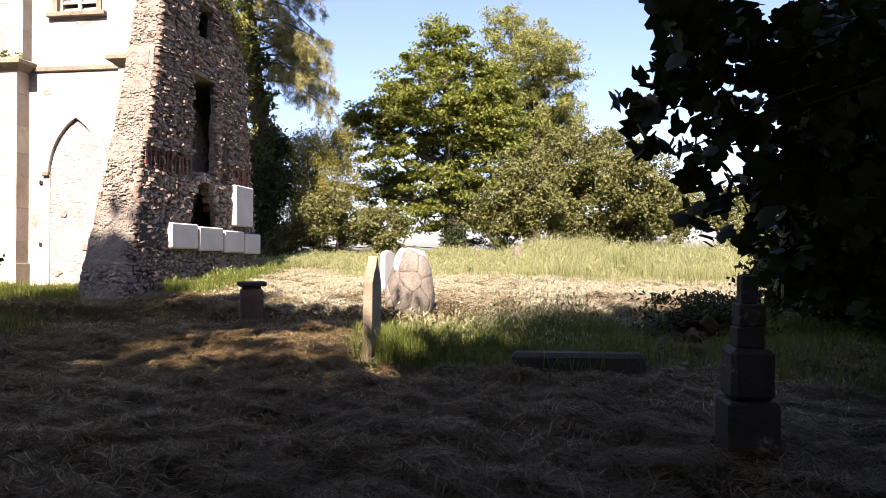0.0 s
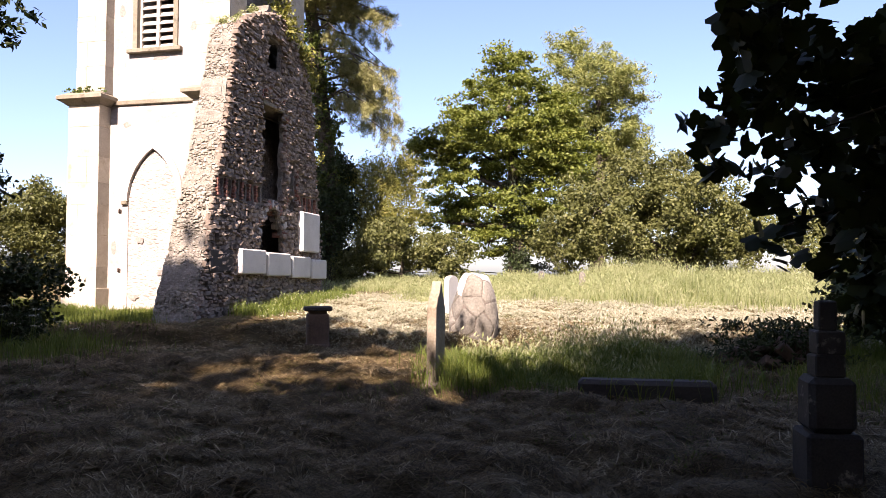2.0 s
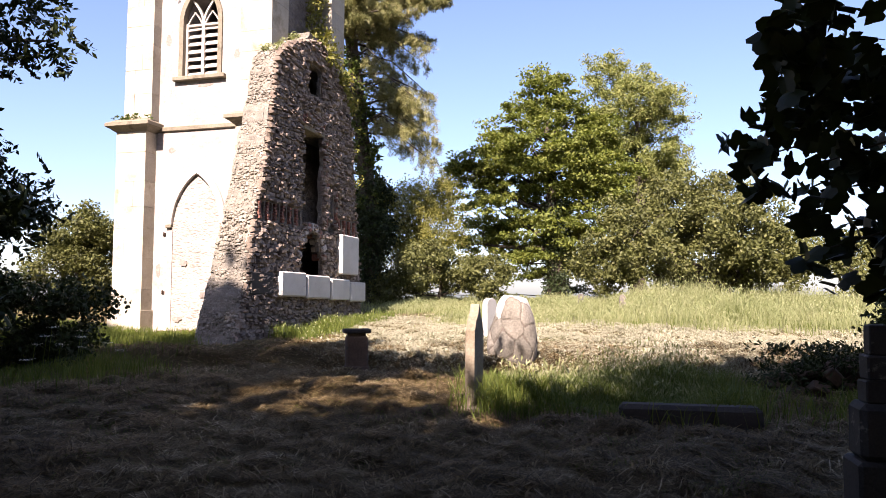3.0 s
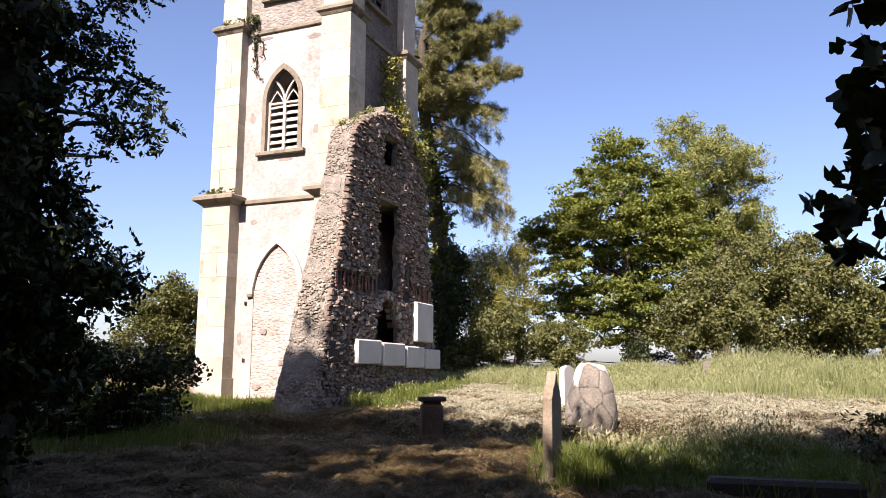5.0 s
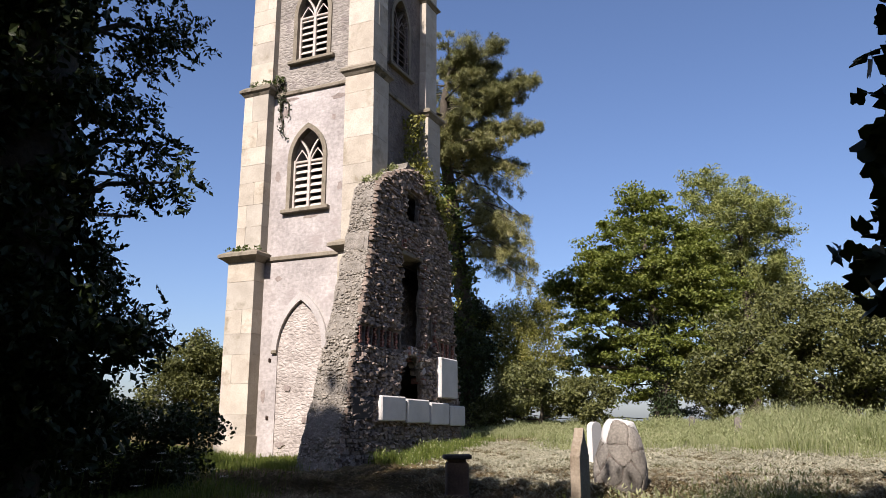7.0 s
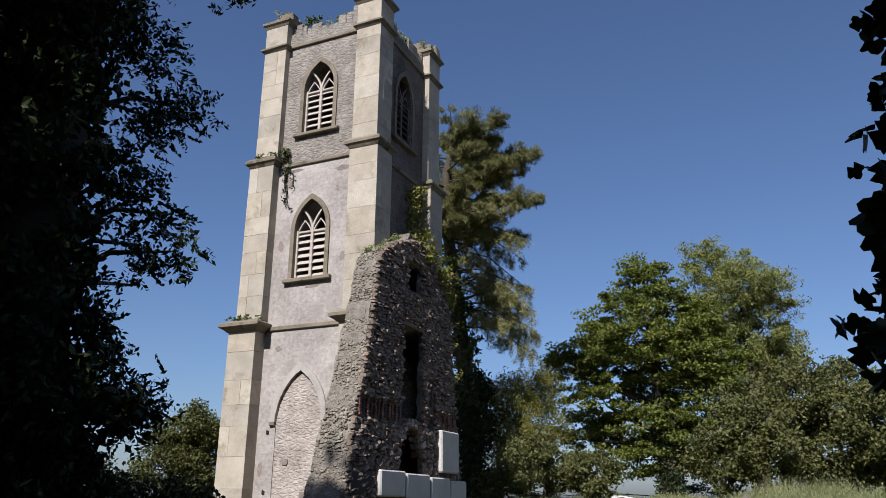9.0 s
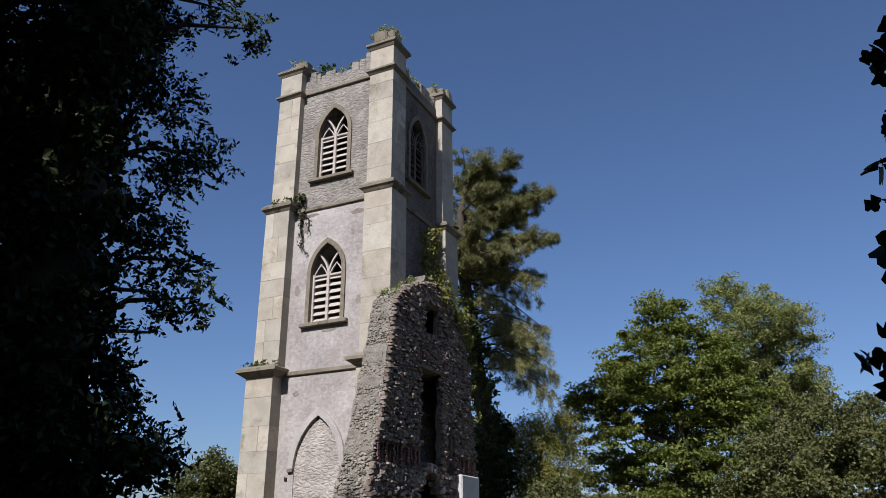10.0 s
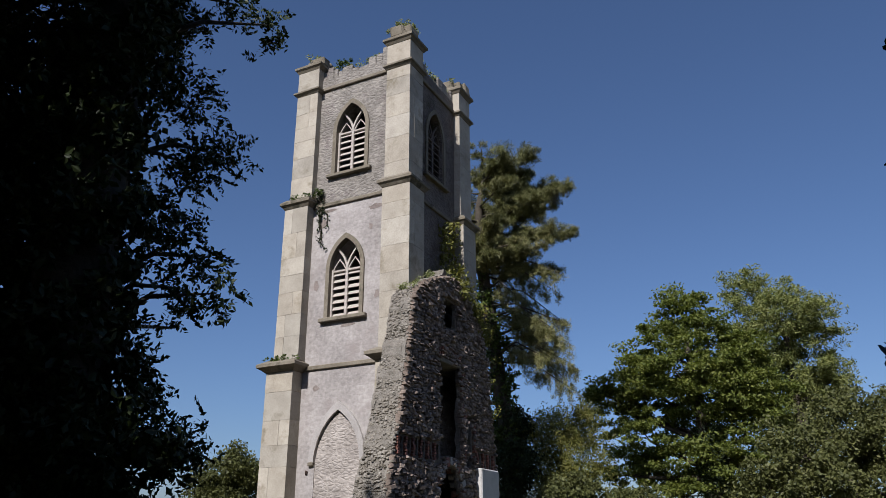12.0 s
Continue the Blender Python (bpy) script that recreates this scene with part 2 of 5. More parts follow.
class Build:
    """Collects corners and faces for one mesh."""

    def __init__(self):
        self.v, self.f = [], []

    def add(self, verts, faces):
        n = len(self.v)
        self.v += [tuple(p) for p in verts]
        self.f += [tuple(i + n for i in f) for f in faces]
        return self

    def box(self, x0, x1, y0, y1, z0, z1, c=0.0):
        """A box, its edges chamfered by c."""
        if c <= 0:
            p = [(x, y, z) for x in (x0, x1) for y in (y0, y1) for z in (z0, z1)]
            return self.add(p, [(0, 1, 3, 2), (4, 6, 7, 5), (0, 4, 5, 1), (2, 3, 7, 6), (0, 2, 6, 4), (1, 5, 7, 3)])
        bm = bmesh.new()
        bmesh.ops.create_cube(bm, size=1, matrix=Matrix.Translation(((x0 + x1) / 2, (y0 + y1) / 2, (z0 + z1) / 2)) @ Matrix.Diagonal((x1 - x0, y1 - y0, z1 - z0, 1)))
        bmesh.ops.bevel(bm, geom=bm.edges[:], offset=c, segments=1, affect="EDGES", profile=0.5)
        self.bm(bm)
        return self

    def bm(self, bm):
        bm.verts.index_update()
        self.add([v.co[:] for v in bm.verts], [[v.index for v in f.verts] for f in bm.faces])
        bm.free()

    def prism(self, poly, d0, d1, put):
        """The outline poly, pushed from depth d0 to d1; put(a, b, d) gives the place."""
        n = len(poly)
        self.add([put(a, b, d0) for a, b in poly] + [put(a, b, d1) for a, b in poly],
                 [tuple(range(n)), tuple(range(2 * n - 1, n - 1, -1))] + [(i, i + n, (i + 1) % n + n, (i + 1) % n) for i in range(n)])
        return self

    def strip(self, outer, inner, d0, d1, put):
        """A band between two open lines with the same number of points."""
        for i in range(len(outer) - 1):
            self.prism([outer[i], outer[i + 1], inner[i + 1], inner[i]], d0, d1, put)
        return self

    def tube(self, path, radii, sides=7):
        path = [Vector(p) for p in path]
        n0 = len(self.v)
        for i, (p, r) in enumerate(zip(path, radii)):
            d = (path[min(i + 1, len(path) - 1)] - path[max(i - 1, 0)]).normalized()
            a = d.orthogonal().normalized()
            b = d.cross(a)
            self.v += [tuple(p + (a * math.cos(k * math.tau / sides) + b * math.sin(k * math.tau / sides)) * r) for k in range(sides)]
        for i in range(len(path) - 1):
            for k in range(sides):
                q = n0 + i * sides
                self.f.append((q + k, q + (k + 1) % sides, q + sides + (k + 1) % sides, q + sides + k))
        self.f.append(tuple(n0 + k for k in range(sides))[::-1])
        self.f.append(tuple(n0 + (len(path) - 1) * sides + k for k in range(sides)))
        return self

    def mesh(self, name, material, smooth=False):
        return mesh_of(name, self.v, self.f, material, smooth)


def roughen(me, amount, scale, seed=0.0):
    """Weathers a mesh: moves each corner by a smooth noise."""
    for v in me.vertices:
        v.co += Vector(noise.noise_vector((v.co + Vector((seed, 0, 0))) * scale)) * amount
    me.update()
    return me


def smooth_step(x, a, b):
    t = np.clip((x - a) / (b - a), 0, 1)
    return t * t * (3 - 2 * t)


# ---- ground: one sheet to the horizon, rising towards the tower and the meadow ----
def lumps(x, y):
    """Soft heaps and hollows of the mown ground."""
    return (0.042 * np.sin(x * 2.3 + 1.1 * np.sin(y * 1.7)) * np.sin(y * 2.9 + 0.7 * np.sin(x * 1.3)) + 0.048 * np.sin(x * 5.1 + y * 2.2) * np.sin(y * 4.3 - x * 1.9)
            + 0.034 * np.sin(x * 9.3 + 2.0 * np.sin(y * 2.6)) * np.sin(y * 8.1 + 1.7 * np.sin(x * 3.1)) + 0.05 * np.sin(x * 0.8 + 0.4) * np.sin(y * 0.9 + x * 0.3))


def ground_z(x, y):
    x, y = np.asarray(x, float), np.asarray(y, float)
    r = np.hypot(x, y)
    z = 0.018 * np.clip(y - 4, 0, 32) + 0.05 * np.clip(y - 18, 0, 13)
    scarp_y = 15.0 + 0.5 * np.sin(x * 0.7) + 0.3 * np.sin(x * 1.9)
    z = z + 0.24 * smooth_step(y, scarp_y - 0.5, scarp_y + 0.35)
    z = z * (1 - smooth_step(r, 60, 160)) + lumps(x, y) * (1 - smooth_step(r, 24, 40))
    return z


def make_ground():
    radii = np.concatenate([[0.0], np.arange(0.5, 24, 0.22), np.geomspace(24, 3000, 60)])
    n = 420
    ang = np.arange(n) * math.tau / n
    xs, ys = np.outer(radii, np.sin(ang)).ravel(), np.outer(radii, np.cos(ang)).ravel()
    verts = np.stack([xs, ys, ground_z(xs, ys)], 1)
    i, k = np.meshgrid(np.arange(len(radii) - 1), np.arange(n), indexing="ij")
    a, b = (i * n + k).ravel(), (i * n + (k + 1) % n).ravel()
    tris = np.concatenate([np.stack([a, b, b + n], 1), np.stack([a, b + n, a + n], 1)])
    thing("ground", Matrix(), "mown churchyard ground strewn with dry cut hay", "ground", kind="structure", me=fast_mesh("ground", verts, tris[:, ::-1], SOIL, True))


make_ground()

# ---- the tower: its own axes, x along the front, y to the back, from the corner by the ruined gable ----
TOWER = Matrix.Translation((-7.5, 19.7, 0)) @ Matrix.Rotation(radians(-9), 4, "Z")
MID = 2.41
front = lambda a, b, d: (a, d, b)


def pointed(half, spring, apex, cx=0.0, n=9, start=-1, z_low=None):
    """A pointed arch from the left springing to the right one; with z_low it starts and ends lower."""
    h = apex - spring
    c = (half * half - h * h) / (2 * half)
    r, top = half - c, math.atan2(h, -c)
    right = [(cx + c + r * math.cos(top * k / n), spring + r * math.sin(top * k / n)) for k in range(n + 1)]
    line = [(2 * cx - x, z) for x, z in right] + right[-2::-1]
    return line if z_low is None else [(cx - half, z_low)] + line + [(cx + half, z_low)]


def weld(b):
    """Joins the corners that meet."""
    seen, order, to = {}, [], []
    for p in b.v:
        key = tuple(round(c, 4) for c in p)
        if key not in seen:
            seen[key] = len(order)
            order.append(p)
        to.append(seen[key])
    b.v, b.f = order, [tuple(to[i] for i in f) for f in b.f]
    return b


def wall_with_openings(x0, x1, z0, z1, y0, y1, openings):
    """A wall pierced by pointed openings (centre, half width, sill, spring, apex) one over the other."""
    b, z = Build(), z0
    for cx, half, sill, spring, apex in openings:
        if sill > z:
            b.prism([(x0, z), (x1, z), (x1, sill), (x0, sill)], y0, y1, front)
        b.prism([(x0, sill), (cx - half, sill), (cx - half, spring), (x0, spring)], y0, y1, front)
        b.prism([(cx + half, sill), (x1, sill), (x1, spring), (cx + half, spring)], y0, y1, front)
        arch = pointed(half, spring, apex, cx)
        k = len(arch) // 2
        b.prism([(x0, spring)] + arch[:k + 1] + [(cx, apex + 0.1), (x0, apex + 0.1)], y0, y1, front)
        b.prism(arch[k:] + [(x1, spring), (x1, apex + 0.1), (cx, apex + 0.1)], y0, y1, front)
        z = apex + 0.1
    b.prism([(x0, z), (x1, z), (x1, z1), (x0, z1)], y0, y1, front)
    return weld(b)


def quarter(k):
    """The tower's four sides are alike: a quarter turn about its middle, k times."""
    c = Matrix.Translation((-MID, MID, 0))
    return c @ Matrix.Rotation(k * math.pi / 2, 4, "Z") @ c.inverted()


def ledge(x0, x1, y0, y1, z0, z1, out):
    """A moulded course round a pier: a chamfered lip under a weathered slope."""
    b = Build()
    zs = [(z0, 0.015), (z0 + 0.25 * (z1 - z0), out * 0.55), (z0 + 0.4 * (z1 - z0), out), (z0 + 0.65 * (z1 - z0), out), (z1, 0.0)]
    rings = [[(x0 - o, y0 - o, z), (x1 + o, y0 - o, z), (x1 + o, y1 + o, z), (x0 - o, y1 + o, z)] for z, o in zs]
    n = len(rings)
    b.add([p for r in rings for p in r], [(4 * i + k, 4 * i + (k + 1) % 4, 4 * i + 4 + (k + 1) % 4, 4 * i + 4 + k) for i in range(n - 1) for k in range(4)]
          + [(3, 2, 1, 0), (4 * n - 4, 4 * n - 3, 4 * n - 2, 4 * n - 1)])
    return b


def louvred_window(parent, at, sill, timber, label):
    """A pointed belfry window: stone surround, sill, mullion, tracery bars and timber louvres."""
    spring, apex = sill + 1.62, sill + 2.62
    win = part("window", Build().strip(pointed(0.72, spring, apex + 0.16, n=9, z_low=sill), pointed(0.58, spring, apex - 0.02, n=9, z_low=sill), 0.29, 0.52, front)
               .mesh("window_surround", TRIM), parent, label, at)
    part("sill", roughen(Build().box(-0.86, 0.86, 0.20, 0.6, sill - 0.13, sill, 0.02).mesh("sill", TRIM), 0.008, 5), win)
    part("mullion", Build().box(-0.05, 0.05, 0.42, 0.52, sill, spring + 0.18, 0.012).mesh("mullion", timber), win)
    for s in (-1, 1):
        part("jamb", Build().box(s * 0.54 - 0.035, s * 0.54 + 0.035, 0.42, 0.52, sill, spring, 0.01).mesh("jamb", timber), win)
        arc = [(s * (0.02 + 0.02 * k + 0.0045 * k * k), spring + 0.1 + 0.085 * k) for k in range(8)]
        part("tracery_bar", Build().strip([(x - 0.035, z) for x, z in arc], [(x + 0.035, z) for x, z in arc], 0.43, 0.51, front).mesh("tracery_bar", timber), win)
        for side in (-1, 1):
            cusp = [(s * 0.29 + side * (0.23 - 0.03 * k - 0.004 * k * k), spring - 0.02 + 0.07 * k) for k in range(6)]
            part("cusp", Build().strip([(x - 0.022, z) for x, z in cusp], [(x + 0.022, z) for x, z in cusp], 0.44, 0.5, front).mesh("cusp", timber), win)
        part("rail", Build().box(s * 0.29 - 0.24, s * 0.29 + 0.24, 0.43, 0.51, spring - 0.10, spring - 0.03, 0.008).mesh("rail", timber), win)
        n = 7
        for k in range(n):
            z = sill + 0.10 + (spring - sill - 0.26) * k / (n - 1)
            tilt = radians(-38 + rng.normal(0, 2.0))
            slat = Build().box(-0.235, 0.235, -0.012, 0.012, -0.088, 0.088, 0.004).mesh("slat", timber)
            part("slat", slat, win, at=Matrix.Translation((s * 0.29, 0.49, z)) @ Matrix.Rotation(rng.normal(0, 0.012), 4, "Y") @ Matrix.Rotation(tilt, 4, "X"))
    return win


def make_tower():
    tower = thing("church_tower", TOWER, "tall ruined limestone church tower with stepped corner piers", "tower")
    # stage, pier x0..x1, y0..y1, z0..z1
    stages = [("plinth", -5.02, -3.88, -0.20, 1.0, 0.2, 1.25), ("shaft", -4.95, -3.93, -0.13, 1.0, 1.25, 6.42), ("shaft", -4.82, -3.87, 0.0, 1.0, 6.78, 11.95),
              ("shaft", -4.72, -3.82, 0.1, 1.0, 12.27, 16.36), ("shaft", -4.72, -3.82, 0.1, 1.0, 16.58, 17.36)]
    for q in range(4):
        m = quarter(q)
        pier = part("corner_pier", Build().box(-4.66, -3.98, 0.16, 0.98, 0.2, 17.3).mesh("pier_core", JOINT), tower, "corner pier of squared pale limestone blocks", m)
        for _, x0, x1, y0, y1, z0, z1 in stages:
            z = z0
            while z < z1 - 0.05:
                h = min(rng.uniform(0.5, 0.95), z1 - z)
                if z1 - z - h < 0.3:
                    h = z1 - z
                cut = x0 + (x1 - x0) * rng.choice([0.36, 0.62, 1.0, 1.0, 1.0])
                for a, b in ((x0, cut), (cut, x1)):
                    if b - a < 0.05:
                        continue
                    me = Build().box(a + 0.003, b - 0.003, y0 + rng.uniform(-0.004, 0.004), y1, z + 0.0015, z + h - 0.0015, 0.004).mesh("block", ASHLAR)
                    part("block", me, pier)
                z += h
        for x0, x1, y0, y1, z0, z1, o in ((-4.95, -3.93, -0.13, 1.0, 6.42, 6.80, 0.24), (-4.82, -3.87, 0.0, 1.0, 11.95, 12.29, 0.13), (-4.72, -3.82, 0.1, 1.0, 16.36, 16.6, 0.11),
                                          (-4.72, -3.82, 0.1, 1.0, 17.34, 17.66, 0.12)):
            part("string_course", roughen(ledge(x0, x1, y0, y1, z0, z1, o).mesh("string_course", TRIM), 0.012, 3.0, q), pier)
        # broken top stones
        for k in range(7):
            a, b, s = rng.uniform(-4.6, -4.0), rng.uniform(0.25, 0.9), rng.uniform(0.16, 0.34)
            z = 17.62 + rng.uniform(0, 0.16)
            part("broken_stone", roughen(Build().box(a - s, a + s, b - s * 0.8, b + s * 0.8, 17.55, z + s * 0.9, 0.05).mesh("broken_stone", TRIM), 0.07, 3.0, k + q * 9), pier)
        # walls between the piers
        openings = {0: [(-2.5, 0.80, 0.2, 3.8, 5.19), (-2.5, 0.6, 8.05, 9.67, 10.7), (-2.5, 0.6, 13.05, 14.67, 15.7)], 1: [(-3.08, 0.6, 3.85, 6.2, 6.45), (-2.55, 0.6, 13.05, 14.67, 15.7)]}.get(q, [])
        low, high = [o for o in openings if o[4] < 12], [o for o in openings if o[4] > 12]
        part("lower_wall", wall_with_openings(-4.3, -0.52, 0.2, 12.0, 0.35, 1.05, low).mesh("lower_wall", DARKBARE if q == 1 else RENDER), tower, "stripped rubble wall, toned darker for its shade" if q == 1 else "weathered pinkish grey harled rubble wall", m)
        wall = part("upper_wall", wall_with_openings(-4.3, -0.52, 12.0, 16.95, 0.35, 1.05, high).mesh("upper_wall", DARKBARE if q == 1 else BARE), tower, "overgrown rubble belfry wall, toned darker for its shade" if q == 1 else "bare grey rubble belfry wall", m)
        # ragged parapet, stone by stone
        x = -3.95
        while x < -0.9:
            w = rng.uniform(0.18, 0.42)
            rise = 17.30 + 0.12 * math.sin(x * 3.1 + q) + max(0, x + 1.7) * 0.28 + rng.uniform(-0.2, 0.12)
            part("parapet_stone", roughen(Build().box(x, x + w - 0.01, 0.38, 0.8, 16.94, rise, 0.03).mesh("parapet_stone", BARE), 0.03, 4.0, x), wall)
            x += w
        for z0, z1, o in ((6.46, 6.60, 0.07), (11.90, 12.03, 0.07), (16.44, 16.58, 0.08)):
            part("wall_string", roughen(Build().box(-3.96, -0.9, 0.35 - o, 0.42, z0, z1, 0.02).mesh("wall_string", TRIM), 0.01, 4, q + z0), wall)
        if q == 0:
            part("blind_arch_infill", Build().prism([(-3.32, 0.2)] + pointed(0.82, 3.8, 5.21, -2.5) + [(-1.68, 0.2)], 0.378, 0.6, front).mesh("infill", INFILL), wall, "rubble infill of a blocked arch")
            ring = Build().strip(pointed(0.985, 3.72, 5.44, -2.5), pointed(0.80, 3.72, 5.20, -2.5), 0.275, 0.46, front)
            part("arch_moulding", roughen(ring.mesh("arch_moulding", PALETRIM), 0.012, 5), wall, "pointed stone arch moulding under old limewash")
            for z in (3.44, 1.76):
                part("hinge_pintle", Build().box(-3.60, -3.51, 0.31, 0.37, z - 0.05, z + 0.05, 0.012).box(-3.57, -3.54, 0.29, 0.315, z - 0.03, z + 0.07, 0.006).mesh("hinge_pintle", IRON), wall, "rusted iron hinge pintle")
            for s in (-1, 1):
                part("label_stop", roughen(Build().box(-2.5 + s * 0.90 - 0.09, -2.5 + s * 0.90 + 0.09, 0.26, 0.42, 3.62, 3.74, 0.02).mesh("label_stop", TRIM), 0.012, 6), wall)
        for z in {0: (8.05, 13.05), 1: (13.05,)}.get(q, ()):
            louvred_window(tower, m @ Matrix.Translation((-2.5, 0, 0)), z, GREYLOUVRE if q else LOUVRE,
                           "pointed belfry window with dark louvres" if q else "pointed belfry window with pale timber louvres")
    # spots where the limewash has come off
    for x, z, w, h in ((-2.35, 7.78, 0.34, 0.11), (-2.75, 12.82, 0.22, 0.07), (-3.45, 11.3, 0.16, 0.22), (-1.45, 11.55, 0.3, 0.12), (-3.6, 9.2, 0.12, 0.2), (-3.3, 11.75, 0.4, 0.08), (-1.3, 8.6, 0.12, 0.16),
                       (-3.4, 5.9, 0.14, 0.1), (-1.6, 10.9, 0.1, 0.13), (-3.75, 2.4, 0.1, 0.3), (-2.9, 2.6, 0.16, 0.12), (-2.2, 1.7, 0.2, 0.12), (-3.1, 1.0, 0.18, 0.1)):
        edge = [(x + math.cos(a) * w * rng.uniform(0.55, 1.1), z + math.sin(a) * h * rng.uniform(0.55, 1.1)) for a in np.arange(11) * math.tau / 11]
        part("bare_patch", Build().prism(edge, 0.3445, 0.40, front).mesh("bare_patch", WORN), tower, "bare brownish stone where limewash has fallen")
    # unseen dark slabs added inside, so that no light leaks through
    part("floor_inside", Build().box(-3.9, -0.9, 0.9, 3.9, 7.0, 7.15).box(-3.9, -0.9, 0.9, 3.9, 12.3, 12.4).box(-3.9, -0.9, 0.9, 3.9, 16.5, 16.6).mesh("floor_inside", INSIDE), tower)
    return tower


make_tower()

# ---- the ruined gable that leans on the tower's side ----
# outline of the side face (y, z), front foot first, over the ridge and down at the back
GABLE = [(-2.35, 0.1), (-1.83, 2.23), (-1.75, 2.9), (-1.47, 3.72), (-1.02, 5.68), (-0.55, 8.13), (0.2, 8.7), (0.8, 9.02), (1.41, 9.26), (2.0, 9.3), (2.54, 9.13), (3.1, 8.85),
         (3.68, 8.46), (4.49, 7.55), (4.65, 6.4), (4.79, 5.24), (5.12, 3.5), (5.39, 1.51), (5.5, 0.6)]
FACE_X = 0.44


def gable_span(z):
    """How far the gable reaches forward and back at a height."""
    up = GABLE[:9]
    down = GABLE[:8:-1]
    lo = float(np.interp(z, [p[1] for p in up], [p[0] for p in up]))
    hi = float(np.interp(z, [p[1] for p in down], [p[0] for p in down]))
    return lo, hi


# openings in the side face: y0, y1, z0, z1, arched
HOLES = [(1.0, 2.46, 1.9, 3.6, True), (1.1, 2.36, 3.8, 6.5, False), (1.35, 2.2, 7.58, 8.55, False), (2.85, 3.25, 3.6, 5.1, False)]
# joist pockets between brick piers
HOLES += [(-1.21 + 0.4 * k, -0.95 + 0.4 * k, 3.66, 4.12, False) for k in range(6)] + [(3.59 + 0.4 * k, 3.85 + 0.4 * k, 3.66, 4.12, False) for k in range(3)]


# hollows behind the openings, running on towards the back
HOLLOWS = [(0.9, 4.0, 1.9, 3.55, False), (1.0, 4.2, 3.8, 6.5, False), (1.3, 3.6, 7.58, 8.5, False)]


def in_hole(y, z, grow=0.0, holes=HOLES):
    for y0, y1, z0, z1, arched in holes:
        top = z1
        if arched:
            u = abs(y - (y0 + y1) / 2) / ((y1 - y0) / 2)
            top = z1 - 0.85 * min(1, u) ** 2
        if y0 - grow < y < y1 + grow and z0 < z < top + grow:
            return True
    return False


def inner_x(z):
    """The gable's other side, thicker towards the ground."""
    return float(np.interp(z, [0.1, 3, 5.7, 8.2, 9.3], [-0.72, -0.50, -0.36, -0.22, -0.15]))


def leaf_of_wall(x_out, x_in, holes):
    """One leaf of the gable, in cells of 0.1 m with weathered corners."""
    ys, zs = np.arange(-2.4, 5.6, 0.1), np.arange(0.1, 9.35, 0.1)
    solid = np.zeros((len(ys), len(zs)), bool)
    for i, y in enumerate(ys):
        for k, z in enumerate(zs):
            lo, hi = gable_span(z + 0.05)
            solid[i, k] = lo - 0.05 <= y + 0.05 <= hi + 0.05 and not in_hole(y + 0.05, z + 0.05, 0.0, holes)
    index, verts, faces = {}, [], []

    def corner(i, k, side):
        key = (i, k, side)
        if key not in index:
            y, z = -2.4 + 0.1 * i, 0.1 + 0.1 * k
            lo, hi = gable_span(z)
            y = min(max(y, lo), hi)
            x = x_out(z) if side else x_in(z)
            j = Vector(noise.noise_vector(Vector((0.5, y, z)) * 2.6)) * 0.06 + Vector(noise.noise_vector(Vector((x * 4, y, z)) * 8.0)) * 0.03
            index[key] = len(verts)
            verts.append((x + j.x * (0.4 if side else 1), y + j.y, z + j.z))
        return index[key]

    has = lambda i, k: 0 <= i < len(ys) and 0 <= k < len(zs) and solid[i, k]
    for i in range(len(ys)):
        for k in range(len(zs)):
            if not solid[i, k]:
                continue
            c = lambda di, dk, s: corner(i + di, k + dk, s)
            faces.append((c(0, 0, 1), c(1, 0, 1), c(1, 1, 1), c(0, 1, 1)))
            faces.append((c(0, 0, 0), c(0, 1, 0), c(1, 1, 0), c(1, 0, 0)))
            for di, dk, quad in ((-1, 0, ((0, 0), (0, 1))), (1, 0, ((1, 1), (1, 0))), (0, -1, ((1, 0), (0, 0))), (0, 1, ((0, 1), (1, 1)))):
                if not has(i + di, k + dk):
                    (a, b), (d, e) = quad
                    faces.append((c(a, b, 1), c(d, e, 1), c(d, e, 0), c(a, b, 0)))
    core = mesh_of("wall_core", verts, faces, CORE)
    core.materials.append(JOINT)
    for f in core.polygons:
        if f.normal.x > 0.8:
            f.material_index = 1
    return core


